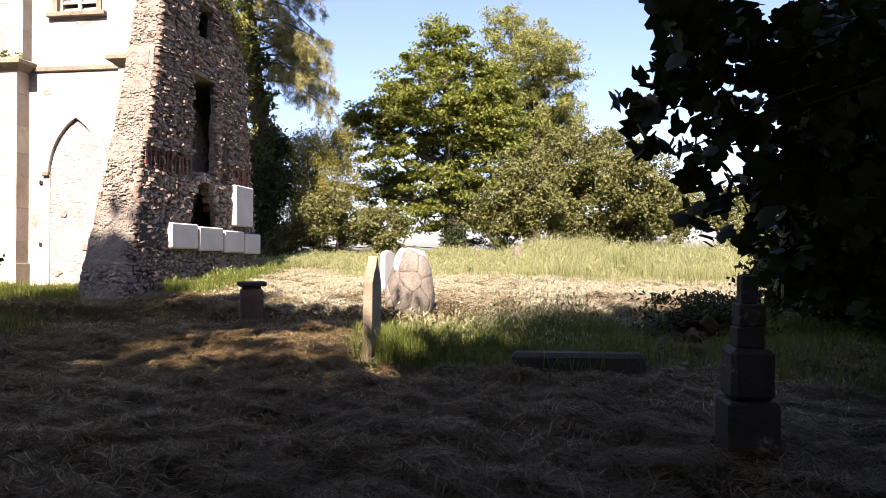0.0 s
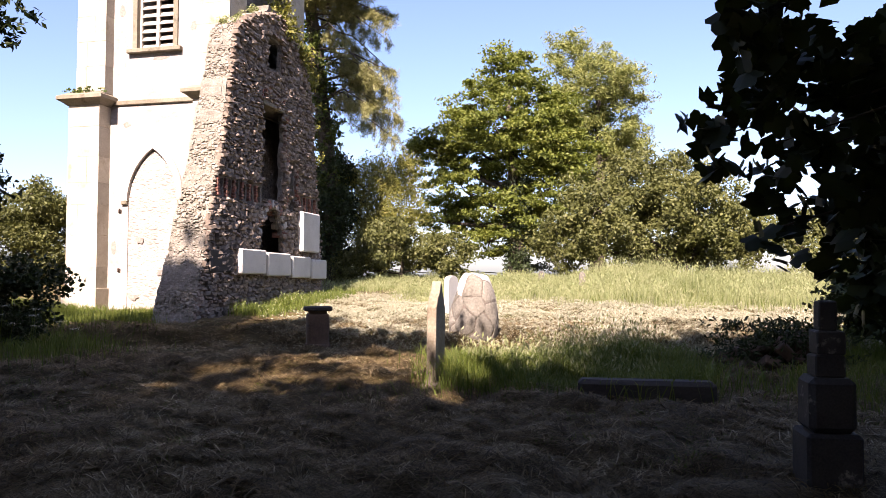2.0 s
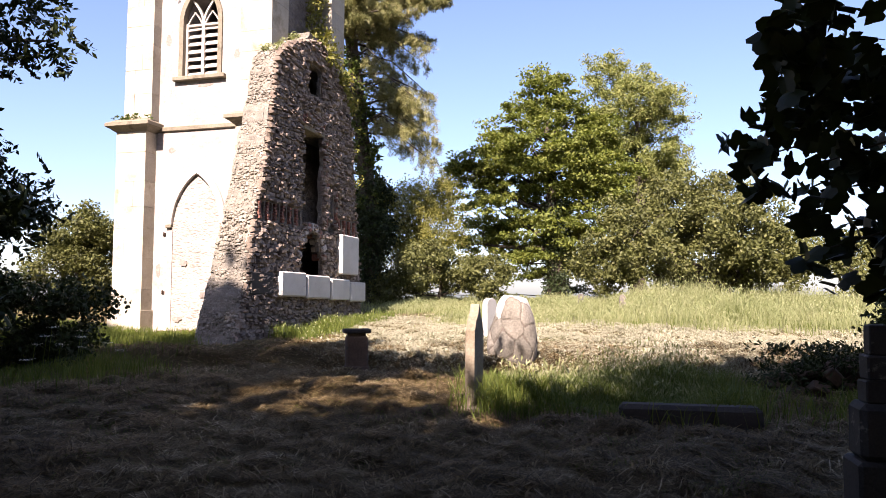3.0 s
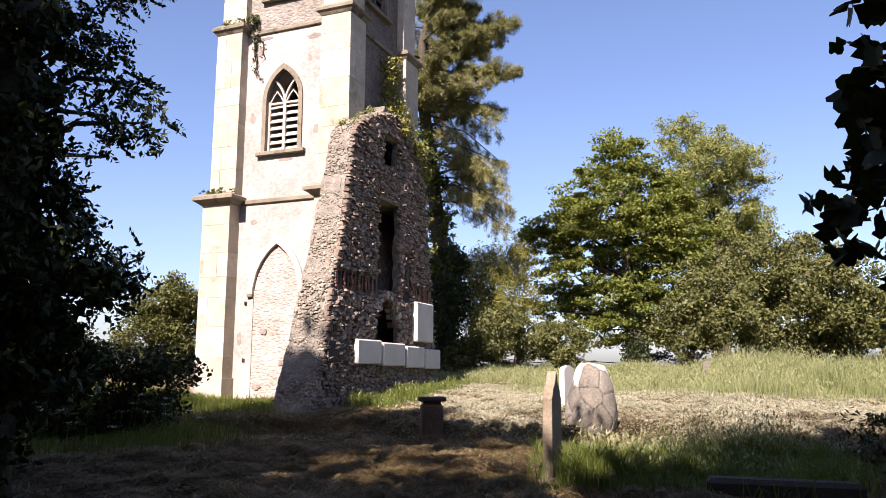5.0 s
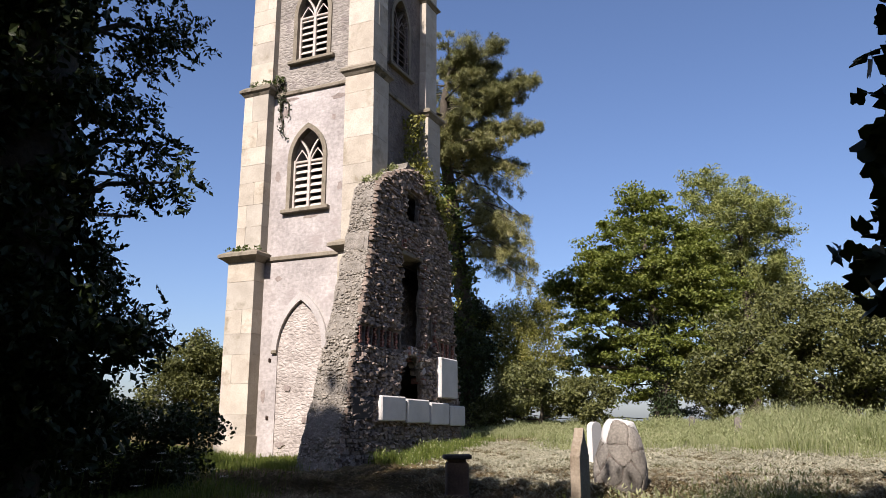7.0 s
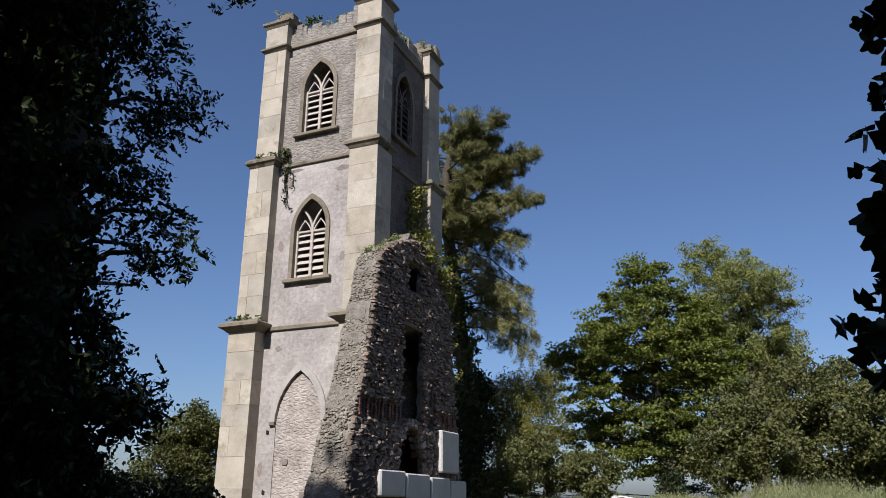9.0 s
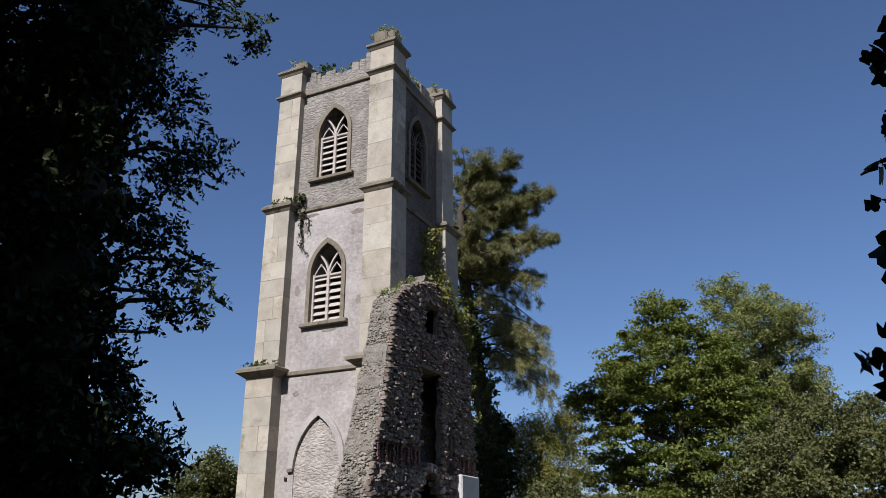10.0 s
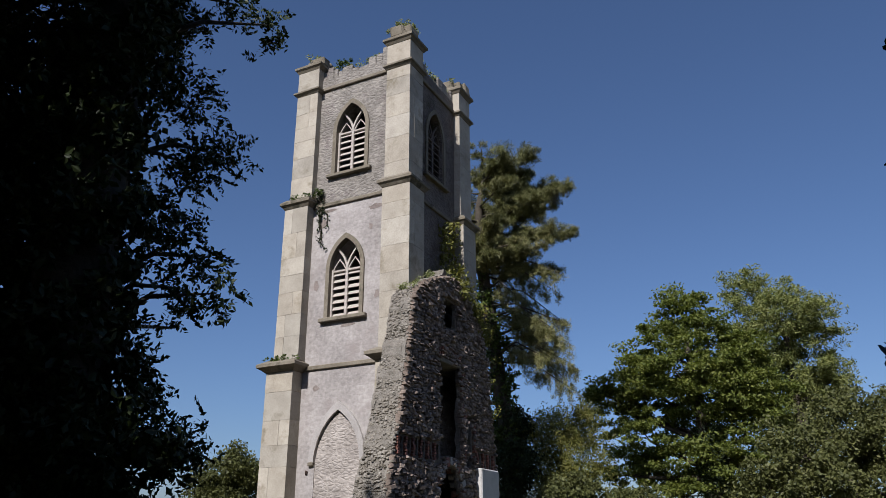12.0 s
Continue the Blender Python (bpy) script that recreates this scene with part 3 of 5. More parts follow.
def make_gable():
    gable = thing("ruined_gable", TOWER, "ruined rubble gable wall with openings and brick patches", "ruin")
    # two leaves of small cells: openings through the outer leaf, wider hollows behind them in the inner one
    outer = lambda z: FACE_X
    middle = lambda z: 0.31
    for x_out, x_in, holes, label in ((outer, middle, HOLES, "grey lichened mortar and rubble core"), (middle, inner_x, HOLLOWS, "inner leaf of the rubble core")):
        core = leaf_of_wall(x_out, x_in, holes)
        part("wall_core", core, gable, label)
    # voussoirs of the low arch
    for k in range(11):
        a = math.pi * (k + 0.5) / 11
        y, z = 1.73 + 0.84 * math.cos(a), 2.72 + 0.97 * math.sin(a)
        me = roughen(Build().box(0.1, 0.53, -0.09, 0.09, -0.12, 0.12, 0.02).mesh("arch_stone", PALETRIM if k % 3 else BRICK), 0.02, 6, k)
        part("arch_stone", me, gable, at=Matrix.Translation((0, y, z)) @ Matrix.Rotation(a - math.pi / 2, 4, "X"))
    part("lintel", roughen(Build().box(-0.1, 0.52, 1.02, 2.42, 6.47, 6.60, 0.02).mesh("lintel", TRIM), 0.02, 3), gable, "stone lintel over the tall slot")
    # brick pieces: the relieving arch, the joist pockets and the patch beside the slot
    brick = Build().box(-0.05, 0.06, -0.055, 0.055, -0.034, 0.034, 0.006).mesh("brick", BRICK)
    upright = lambda y, z, a: Matrix.Translation((FACE_X + rng.uniform(0, 0.03), y, z)) @ Matrix.Rotation(a, 4, "X")
    for k in range(15):
        u = (k - 7) / 7
        for row in (0, 1):
            part("brick", brick, gable, at=upright(1.7 + 0.66 * u, 6.86 - 0.16 * u * u + row * 0.13, math.pi / 2 - 0.35 * u))
    for y0, n in ((-1.28, 6), (3.52, 4)):
        for j in range(n):
            for k in range(6):
                part("brick", brick, gable, at=upright(y0 + j * 0.40 + rng.uniform(-0.015, 0.015), 3.68 + k * 0.078, rng.normal(0, 0.03)))
    for k in range(34):
        z = 3.7 + k * 0.082
        for j in range(2 + (k > 17)):
            if rng.random() < 0.85:
                part("brick", brick, gable, at=upright(2.62 - (0.1 if k > 17 else 0.0) + j * 0.118 + (0.6 if k < 17 and j else 0) + rng.uniform(-0.02, 0.02), z, rng.normal(0, 0.05)))

    # face stones in rough courses, proud of the mortar
    def pocket(y, z):
        return 3.6 < z < 4.16 and (-1.45 < y < 1.12 or 3.4 < y < 4.85)

    singles, rest_v, rest_f, count = [], [], [], 0
    variants = []
    for k in range(10):
        j = lambda s: rng.uniform(-s, s)
        b = [(-0.5, sy * (0.5 + j(0.06)), sz * (0.5 + j(0.08))) for sy, sz in ((-1, -1), (1, -1), (1, 1), (-1, 1))]
        m = [(0.15 + j(0.1), sy * (0.49 + j(0.06)), sz * (0.48 + j(0.1))) for sy, sz in ((-1, -1), (1, -1), (1, 1), (-1, 1))]
        t = [(0.5 + j(0.22), sy * (0.32 + j(0.12)), sz * (0.30 + j(0.13))) for sy, sz in ((-1, -1), (1, -1), (1, 1), (-1, 1))]
        f = [(0, 1, 5, 4), (1, 2, 6, 5), (2, 3, 7, 6), (3, 0, 4, 7), (4, 5, 9, 8), (5, 6, 10, 9), (6, 7, 11, 10), (7, 4, 8, 11), (8, 9, 10), (8, 10, 11)]
        variants.append((np.array(b + m + t), f))
    stone_meshes = [mesh_of("stone", v, f, STONE_ONE) for v, f in variants]
    z = 0.5
    while z < 9.25:
        h = rng.uniform(0.05, 0.125)
        lo, hi = gable_span(z + h / 2)
        y = lo
        while y < hi:
            w = rng.uniform(0.09, 0.30) * (0.7 + h * 4)
            cy, cz = y + w / 2, z + h / 2 + 0.05 * math.sin(y * 1.7 + z) + rng.normal(0, 0.014)
            if cy + w * 0.3 < hi and not in_hole(cy, cz, 0.04) and not pocket(cy, cz):
                depth = rng.uniform(0.08, 0.20)
                k = int(rng.integers(10))
                m = Matrix.Translation((FACE_X + depth * 0.2, cy, cz)) @ Matrix.Rotation(rng.normal(0, 0.16), 4, "X") @ Matrix.Diagonal((depth, w * 0.98, h * rng.uniform(0.9, 1.35), 1))
                if count < 300 and cz < 3.6 and cz > 1.2:
                    part("stone", stone_meshes[k], gable, at=m)
                    count += 1
                else:
                    v, f = variants[k]
                    n = sum(len(q) for q in rest_v)
                    rest_v.append(np.array([(m @ Vector(p))[:] for p in v]))
                    rest_f += [tuple(i + n for i in q) for q in f]
            y += w
        z += h
    edge_v, edge_f, n = [], [], 0
    z = 0.45
    while z < 8.4:
        h = rng.uniform(0.03, 0.065)
        x, x_end = inner_x(z) + 0.03, FACE_X - 0.02
        lo = gable_span(z)[0]
        while x < x_end:
            w = rng.uniform(0.035, 0.12)
            if rng.random() < 0.75:
                k = int(rng.integers(10))
                depth = rng.uniform(0.05, 0.085)
                m = Matrix.Translation((x + w / 2, lo + rng.uniform(0.008, 0.035), z + h / 2 + rng.normal(0, 0.012))) @ Matrix.Rotation(-math.pi / 2, 4, "Z") @ Matrix.Rotation(rng.normal(0, 0.25), 4, "X") @ Matrix.Diagonal((depth, w, h * rng.uniform(0.9, 1.3), 1))
                v, f = variants[k]
                edge_v.append(np.array([(m @ Vector(p))[:] for p in v]))
                edge_f += [tuple(i + n for i in q) for q in f]
                n += len(v)
            x += w
        z += h
    tagged(part("edge_rubble", mesh_of("edge_rubble", np.concatenate(edge_v), edge_f, EDGE), gable, "small grey lichened stones of the broken wall end"), kind="stuff")
    tagged(part("rubble_facing", mesh_of("rubble_facing", np.concatenate(rest_v), rest_f, STONE), gable, "dark and pale rubble face stones"), kind="stuff")
    return gable


make_gable()


def memorial_slab(y0, y1, z0, z1, label, material, thick=0.2, proud=0.03):
    """A wall-hung slab with a broad bevelled edge."""
    b = Build().box(0, thick, y0, y1, z0, z1, 0.035)
    return thing("memorial_slab", TOWER @ Matrix.Translation((FACE_X + 0.05, 0, 0)), label, "memorial", "slabs on the gable", me=roughen(b.mesh("memorial_slab", material), 0.008, 3, y0))


memorial_slab(-1.72, -0.60, 1.70, 2.28, "dark memorial slab set flush in the gable", DARKSLAB, 0.07)
memorial_slab(-0.40, 1.00, 1.66, 2.33, "pale stone memorial slab fixed low on the gable", SLAB)
memorial_slab(1.09, 2.57, 1.61, 2.28, "pale stone memorial slab below the arched recess", SLAB)
memorial_slab(2.68, 4.02, 1.56, 2.22, "pale stone memorial slab under a taller slab", SLAB)
memorial_slab(4.12, 5.32, 1.52, 2.15, "pale stone memorial slab at the gable's end", SLAB)
memorial_slab(3.36, 4.66, 2.37, 3.62, "tall pale upright memorial slab beside the arch", SLAB, 0.22)

# ---- plants ----
UP = np.array([0.0, 0.0, 1.0])


def unit(a):
    return a / np.maximum(np.linalg.norm(a, axis=-1, keepdims=True), 1e-9)


DIAMOND = (np.array([(0, -0.5, 0), (0.3, 0.02, 0.06), (0, 0.5, -0.03), (-0.3, 0.02, 0.06)]), np.array([(0, 1, 2), (0, 2, 3)]))
LEAFLET = (np.array([(0, -0.5, 0), (0.16, 0.0, 0.03), (0, 0.5, -0.05), (-0.16, 0.0, 0.03)]), np.array([(0, 1, 2), (0, 2, 3)]))
ASHLEAF = (np.array([(0, -0.5, 0), (0.24, 0.0, 0.03), (0, 0.5, -0.05), (-0.24, 0.0, 0.03)]), np.array([(0, 1, 2), (0, 2, 3)]))
NEEDLES = (np.array([(-0.05, -0.4, 0), (0.05, -0.4, 0), (0.0, 0.55, 0.05), (0, -0.3, 0), (0.35, 0.35, 0.1), (0.30, 0.42, 0.1), (0, -0.3, 0), (-0.35, 0.35, 0.1), (-0.30, 0.42, 0.1)]),
           np.array([(0, 1, 2), (3, 4, 5), (6, 7, 8)]))


def palmate():
    """A five-lobed sycamore leaf with toothed lobes."""
    pts = []
    for ang, length in ((-145, 0.30), (-115, 0.29), (-98, 0.30), (-70, 0.45), (-52, 0.46), (-37, 0.36), (-20, 0.48), (0, 0.56), (20, 0.48), (37, 0.36), (52, 0.46), (70, 0.45), (98, 0.30), (115, 0.29), (145, 0.30)):
        a = radians(ang)
        pts.append((math.sin(a) * length, math.cos(a) * length, -0.25 * length * length))
    v = [(0, -0.06, 0.03)] + pts
    return np.array(v), np.array([(0, i + 1, i) for i in range(1, len(pts))])


PALMATE = palmate()


def scatter(template, centres, sizes, flat=0.6, aim=None):
    """Copies of a leaf at the centres, turned at random, more or less level (flat 0 to 1)."""
    tv, tt = template
    n = len(centres)
    nor = unit(rng.normal(size=(n, 3)) * (1 - flat * 0.75) + UP * flat * 1.1)
    tan = rng.normal(size=(n, 3)) if aim is None else aim + rng.normal(size=(n, 3)) * 0.35
    tan = unit(tan - nor * np.sum(tan * nor, 1, keepdims=True))
    side = np.cross(tan, nor)
    v = centres[:, None] + sizes[:, None, None] * (tv[None, :, 0, None] * side[:, None] + tv[None, :, 1, None] * tan[:, None] + tv[None, :, 2, None] * nor[:, None])
    f = tt[None] + (np.arange(n) * len(tv))[:, None, None]
    return v.reshape(-1, 3), f.reshape(-1, 3)


def clumps(lobes, count, inside=0.5):
    """Places of leaf clumps, mostly on the outside of the lobes."""
    lo = np.array(lobes)
    weight = lo[:, 3] * lo[:, 5]
    pick = rng.choice(len(lo), count, p=weight / weight.sum())
    d = unit(rng.normal(size=(count, 3)))
    r = inside + (1 - inside) * rng.random(count) ** 0.6
    r = r * (1 + 0.12 * rng.normal(size=count))
    return lo[pick, :3] + d * lo[pick, 3:] * r[:, None], d


def leaves_at(centres, per, radius, flat=0.5):
    n = len(centres)
    p = np.repeat(centres, per, 0)
    k = np.repeat(radius * rng.uniform(0.5, 1.3, n), per)
    off = unit(rng.normal(size=(n * per, 3))) * (rng.random((n * per, 1)) ** 0.45) * np.array([0.95, 0.95, 0.95 * flat])
    return p + off * k[:, None]


def limbs(b, base, lobes, top_z, trunk_r, fork=0.35, twigs=3, sides=7):
    """A tapered, slightly crooked trunk and limbs that run out into the lobes."""
    base = Vector(base)
    mid = np.mean(np.array(lobes)[:, :2], 0)
    top = Vector((base.x * 0.5 + mid[0] * 0.5, base.y * 0.5 + mid[1] * 0.5, top_z))
    path = []
    for k in range(7):
        t = k / 6
        p = base.lerp(top, t) + Vector((rng.normal(0, 0.12), rng.normal(0, 0.12), 0)) * (trunk_r * 2.0) * math.sin(math.pi * t)
        path.append(p)
    path[0].z -= 0.25
    b.tube(path, [trunk_r * (1.35 if k == 0 else 1.0) * (1 - 0.75 * k / 6) for k in range(7)], sides + 2)
    for lobe in lobes:
        c = Vector(lobe[:3])
        t = min(0.95, max(fork, (c.z - base.z - 0.5 * (c - base).xy.length) / max(0.5, top_z - base.z)))
        i = min(5, int(t * 6))
        start = path[i].lerp(path[i + 1], t * 6 - i)
        r = trunk_r * (1 - 0.75 * t) * 0.5
        bend = start.lerp(c, 0.5) + Vector((rng.normal(0, 0.1), rng.normal(0, 0.1), -0.05)) * (c - start).length
        b.tube([start, start.lerp(bend, 0.55), bend.lerp(c, 0.4), c], [r, r * 0.75, r * 0.5, r * 0.28], sides)
        for _ in range(twigs):
            d = Vector(unit(rng.normal(size=3)))
            e = c + Vector((d.x * lobe[3], d.y * lobe[4], d.z * lobe[5])) * 0.9
            b.tube([c, c.lerp(e, 0.5) + Vector((0, 0, 0.05 * lobe[5])), e], [r * 0.28, r * 0.18, r * 0.06], 4)


def plant(name, label, category, lobes, material, count, per, radius, size, template=DIAMOND, base=None, trunk_r=0.3, top_z=None, flat=0.5, level=0.5, inside=0.5, group="", twigs=3, fork=0.3, ivy=0.0):
    """A tree or bush: trunk with limbs, and a crown of many small leaves in clumps."""
    lo = np.array(lobes)
    if base is None:
        base = (lo[:, 0].mean(), lo[:, 1].mean())
    bz = float(ground_z(base[0], base[1]))
    ob = thing(name, Matrix.Translation((base[0], base[1], bz)), label, category, group)
    shift = Matrix.Translation((-base[0], -base[1], -bz))
    b = Build()
    limbs(b, (base[0], base[1], bz), lobes, top_z or float(lo[:, 2].max()), trunk_r, fork, twigs)
    me = b.mesh("trunk", BARK, True)
    me.transform(shift)
    part("trunk", me, ob, "dark bark trunk and limbs")
    c, d = clumps(lobes, count, inside)
    p = leaves_at(c, per, radius, flat)
    v, f = scatter(template, p, size * rng.uniform(0.65, 1.3, len(p)), level)
    me = fast_mesh("crown", v - np.array([base[0], base[1], bz]), f, material)
    part("crown", me, ob)
    if ivy:
        k = int(ivy * 40)
        a, h = rng.uniform(0, math.tau, k), rng.uniform(0, ivy, k)
        c = np.column_stack([np.cos(a) * trunk_r * 1.1, np.sin(a) * trunk_r * 1.1, h])
        p = leaves_at(c, 30, 0.4, 0.9)
        v, f = scatter(DIAMOND, p, 0.16 * rng.uniform(0.7, 1.3, len(p)), 0.1)
        part("ivy", fast_mesh("ivy", v, f, YEW), ob, "dark ivy round the trunk")
    return ob


def blades(xy, height, width, bend=0.4, sink=0.02):
    """Curved grass blades, three faces each."""
    n = len(xy)
    z = ground_z(xy[:, 0], xy[:, 1]) - sink
    base = np.column_stack([xy, z])
    ang = rng.uniform(0, math.tau, n)
    lean = np.column_stack([np.cos(ang), np.sin(ang), np.zeros(n)])
    turn = rng.uniform(0, math.tau, n)
    side = np.column_stack([np.cos(turn), np.sin(turn), np.zeros(n)]) * (width * rng.uniform(0.6, 1.4, n) / 2)[:, None]
    h = height * rng.uniform(0.5, 1.15, n)
    k = bend * rng.uniform(0.2, 1.3, n)
    mid = base + lean * (h * k * 0.3)[:, None] + UP * (h * 0.6)[:, None]
    tip = base + lean * (h * k)[:, None] + UP * (h * (1 - 0.3 * k))[:, None]
    v = np.stack([base - side, base + side, mid - side * 0.8, mid + side * 0.8, tip], 1).reshape(-1, 3)
    t = np.array([(0, 1, 3), (0, 3, 2), (2, 3, 4)])[None] + (np.arange(n) * 5)[:, None, None]
    return v, t.reshape(-1, 3), tip


def sector(n, az0, az1, d0, d1, power=2.0):
    """Places between two bearings (degrees, to the left of straight ahead) and two distances."""
    a = np.radians(rng.uniform(az0, az1, n))
    d = (d0 ** power + (d1 ** power - d0 ** power) * rng.random(n)) ** (1 / power)
    return np.column_stack([-np.sin(a) * d, np.cos(a) * d])


def clear_of_tower(xy, grow=0.0):
    inv = np.array(TOWER.inverted())
    lx = inv[0, 0] * xy[:, 0] + inv[0, 1] * xy[:, 1] + inv[0, 3]
    ly = inv[1, 0] * xy[:, 0] + inv[1, 1] * xy[:, 1] + inv[1, 3]
    tower = (lx > -5.05 - grow) & (lx < 0.1 + grow) & (ly > -0.22 - grow) & (ly < 5.0 + grow)
    ruin = (lx > -0.8 - grow) & (lx < 0.6 + grow) & (ly > -2.5 - grow) & (ly < 5.5 + grow)
    return xy[~(tower | ruin)]


def grass_patch(label, xy, height, width, material, bend=0.4, heads=0.0, name="tall_grass", ragged=0.0, sink=0.02, crest=False):
    xy = clear_of_tower(xy + rng.normal(size=xy.shape) * ragged)
    if crest:
        height = height * np.interp(xy[:, 0] / xy[:, 1], [-0.2, 0.02, 0.08, 0.16, 0.3, 0.42, 0.55], [0.45, 0.5, 0.8, 1.15, 1.0, 0.75, 0.6]) * (
            0.9 + 0.2 * np.sin(xy[:, 0] * 2.2 + 1.3 * np.sin(xy[:, 1] * 1.1)) + 0.16 * np.sin(xy[:, 0] * 5.3 + xy[:, 1] * 2.0))
    patchy = 0.75 + 0.35 * np.sin(xy[:, 0] * 1.3 + np.sin(xy[:, 1] * 0.9)) * np.sin(xy[:, 1] * 1.1)
    v, t, tip = blades(xy, height * patchy, width, bend, sink)
    ob = thing(name, Matrix(), label, "grass", kind="stuff", me=fast_mesh(name, v, t, material))
    if heads:
        k = rng.random(len(tip)) < heads
        hv, ht = scatter(LEAFLET, tip[k] - UP * 0.03, np.full(k.sum(), 0.10), 0.0, aim=np.tile(UP * 1.5, (k.sum(), 1)))
        tagged(part("seed_head", fast_mesh("seed_head", hv, ht, SEED), ob, "pale grass seed heads"), kind="stuff")
    return ob


# lobes of crowns: centre and half sizes
SYCAMORE_LOBES = [
    (0.04, 43.32, 13.83, 1.35, 1.35, 1.18),
    (-1.55, 41.41, 11.30, 1.91, 1.91, 1.34),
    (1.19, 42.79, 11.48, 1.97, 1.97, 1.81),
    (-4.11, 43.25, 8.69, 1.81, 1.81, 1.05),
    (-1.68, 42.53, 8.81, 2.58, 2.58, 1.45),
    (0.60, 42.19, 8.51, 2.56, 2.56, 1.76),
    (-2.39, 42.98, 6.50, 2.91, 2.91, 1.30),
    (-0.11, 42.87, 5.49, 3.38, 3.38, 1.45),
    (-4.87, 41.58, 9.25, 0.95, 0.95, 0.64),
    (2.44, 42.22, 6.61, 2.23, 2.23, 1.75),
    (-3.68, 42.83, 4.76, 2.09, 2.09, 1.13),
    (-0.67, 40.25, 9.60, 2.30, 2.30, 1.53),
    (1.77, 42.55, 4.52, 2.23, 2.23, 1.44),
    (-0.94, 42.93, 3.65, 2.57, 2.57, 1.12),
    (1.51, 41.57, 9.30, 1.90, 1.90, 1.74),
    (2.7, 42.6, 10.6, 1.6, 1.6, 1.4),
    (3.4, 42.4, 8.6, 1.7, 1.7, 1.4),
    (-2.6, 42.0, 10.2, 1.4, 1.4, 1.0),
]
ASH_LOBES = [
    (3.96, 47.32, 15.43, 1.66, 1.66, 1.48),
    (5.40, 44.82, 13.57, 1.92, 1.92, 1.57),
    (6.89, 45.90, 13.09, 1.61, 1.61, 1.50),
    (4.26, 46.92, 12.28, 2.53, 2.53, 1.99),
    (6.36, 46.43, 10.86, 2.32, 2.32, 1.79),
    (7.69, 47.04, 9.91, 1.27, 1.27, 1.37),
    (4.45, 47.23, 9.21, 2.87, 2.87, 1.98),
    (6.14, 47.28, 8.14, 2.16, 2.16, 1.62),
]
HEDGE_LOBES = [
    (4.01, 34.28, 4.65, 1.68, 1.68, 1.55),
    (5.85, 35.52, 5.72, 1.76, 1.76, 1.62),
    (7.46, 35.63, 5.57, 1.92, 1.92, 1.78),
    (8.33, 33.08, 4.58, 1.79, 1.79, 1.54),
    (4.83, 34.25, 3.44, 2.07, 2.07, 1.24),
    (7.34, 36.99, 3.32, 2.54, 2.54, 1.35),
    (8.84, 33.12, 3.35, 2.05, 2.05, 1.41),
    (2.68, 34.41, 3.22, 1.42, 1.42, 1.24),
]
HEDGE2_LOBES = [
    (10.97, 32.19, 3.38, 1.53, 1.53, 1.15),
    (13.23, 34.32, 3.24, 1.65, 1.65, 1.51),
    (13.54, 30.92, 2.86, 1.52, 1.52, 1.26),
    (14.84, 30.27, 3.18, 1.77, 1.77, 1.51),
    (16.23, 30.33, 2.96, 1.80, 1.80, 1.54),
]
GOLDEN_LOBES = [
    (-6.03, 32.95, 5.70, 1.14, 1.14, 0.96),
    (-5.19, 34.50, 6.39, 1.11, 1.11, 0.79),
    (-6.38, 32.76, 4.06, 1.05, 1.05, 1.13),
    (-4.66, 33.03, 4.68, 1.20, 1.20, 1.13),
    (-5.59, 33.23, 3.46, 1.01, 1.01, 1.01),
]
YEW_LOBES = [
    (-7.6, 32.4, 6.0, 0.95, 0.95, 0.85),
    (-7.3, 31.9, 4.5, 0.95, 0.9, 1.0),
    (-7.6, 32.1, 2.8, 0.75, 0.8, 1.1),
]
SHRUB_LOBES = [
    (-4.96, 30.86, 2.98, 1.17, 1.17, 0.89),
    (-3.69, 31.79, 2.67, 1.20, 1.20, 0.86),
    (-6.28, 31.58, 2.08, 0.84, 0.84, 0.58),
    (-2.46, 30.96, 2.53, 0.93, 0.93, 0.84),
]
LEFTBUSH_LOBES = [
    (-19.34, 28.76, 4.15, 1.30, 1.30, 1.09),
    (-18.08, 28.46, 4.47, 0.89, 0.89, 0.96),
    (-19.67, 28.23, 2.70, 1.29, 1.29, 1.29),
    (-18.71, 29.25, 2.73, 1.30, 1.30, 1.56),
]
DARKSHRUB_LOBES = [
    (-11.97, 12.61, 1.89, 1.04, 1.04, 0.71),
    (-11.28, 13.55, 1.74, 1.05, 1.05, 0.59),
    (-9.86, 13.47, 1.63, 0.87, 0.87, 0.40),
    (-8.81, 13.46, 1.52, 0.60, 0.60, 0.30),
    (-12.48, 11.75, 2.09, 1.15, 1.15, 1.03),
    (-12.0, 12.6, 0.95, 1.3, 1.2, 0.75),
    (-10.6, 13.5, 0.85, 1.3, 1.2, 0.65),
    (-9.3, 13.5, 0.8, 0.8, 0.8, 0.5),
]
RIGHTSHADE_LOBES = [
    (6.25, 13.79, 1.18, 0.62, 0.62, 0.51),
    (6.70, 13.26, 1.40, 0.89, 0.89, 0.78),
    (6.98, 12.35, 1.42, 0.85, 0.85, 0.95),
    (7.79, 12.46, 1.60, 0.99, 0.99, 1.21),
]
IVYTREE_LOBES = [
    (-7.23, 5.83, 7.49, 1.07, 1.07, 0.90),
    (-6.95, 6.16, 6.02, 0.92, 0.92, 0.85),
    (-6.86, 6.20, 4.72, 0.88, 0.88, 0.80),
    (-6.37, 6.08, 3.47, 0.84, 0.84, 0.74),
    (-6.22, 6.03, 2.43, 0.88, 0.88, 0.78),
    (-8.0, 5.5, 4.6, 1.2, 1.2, 4.2),
    (-8.6, 5.2, 9.2, 1.4, 1.4, 2.0),
]
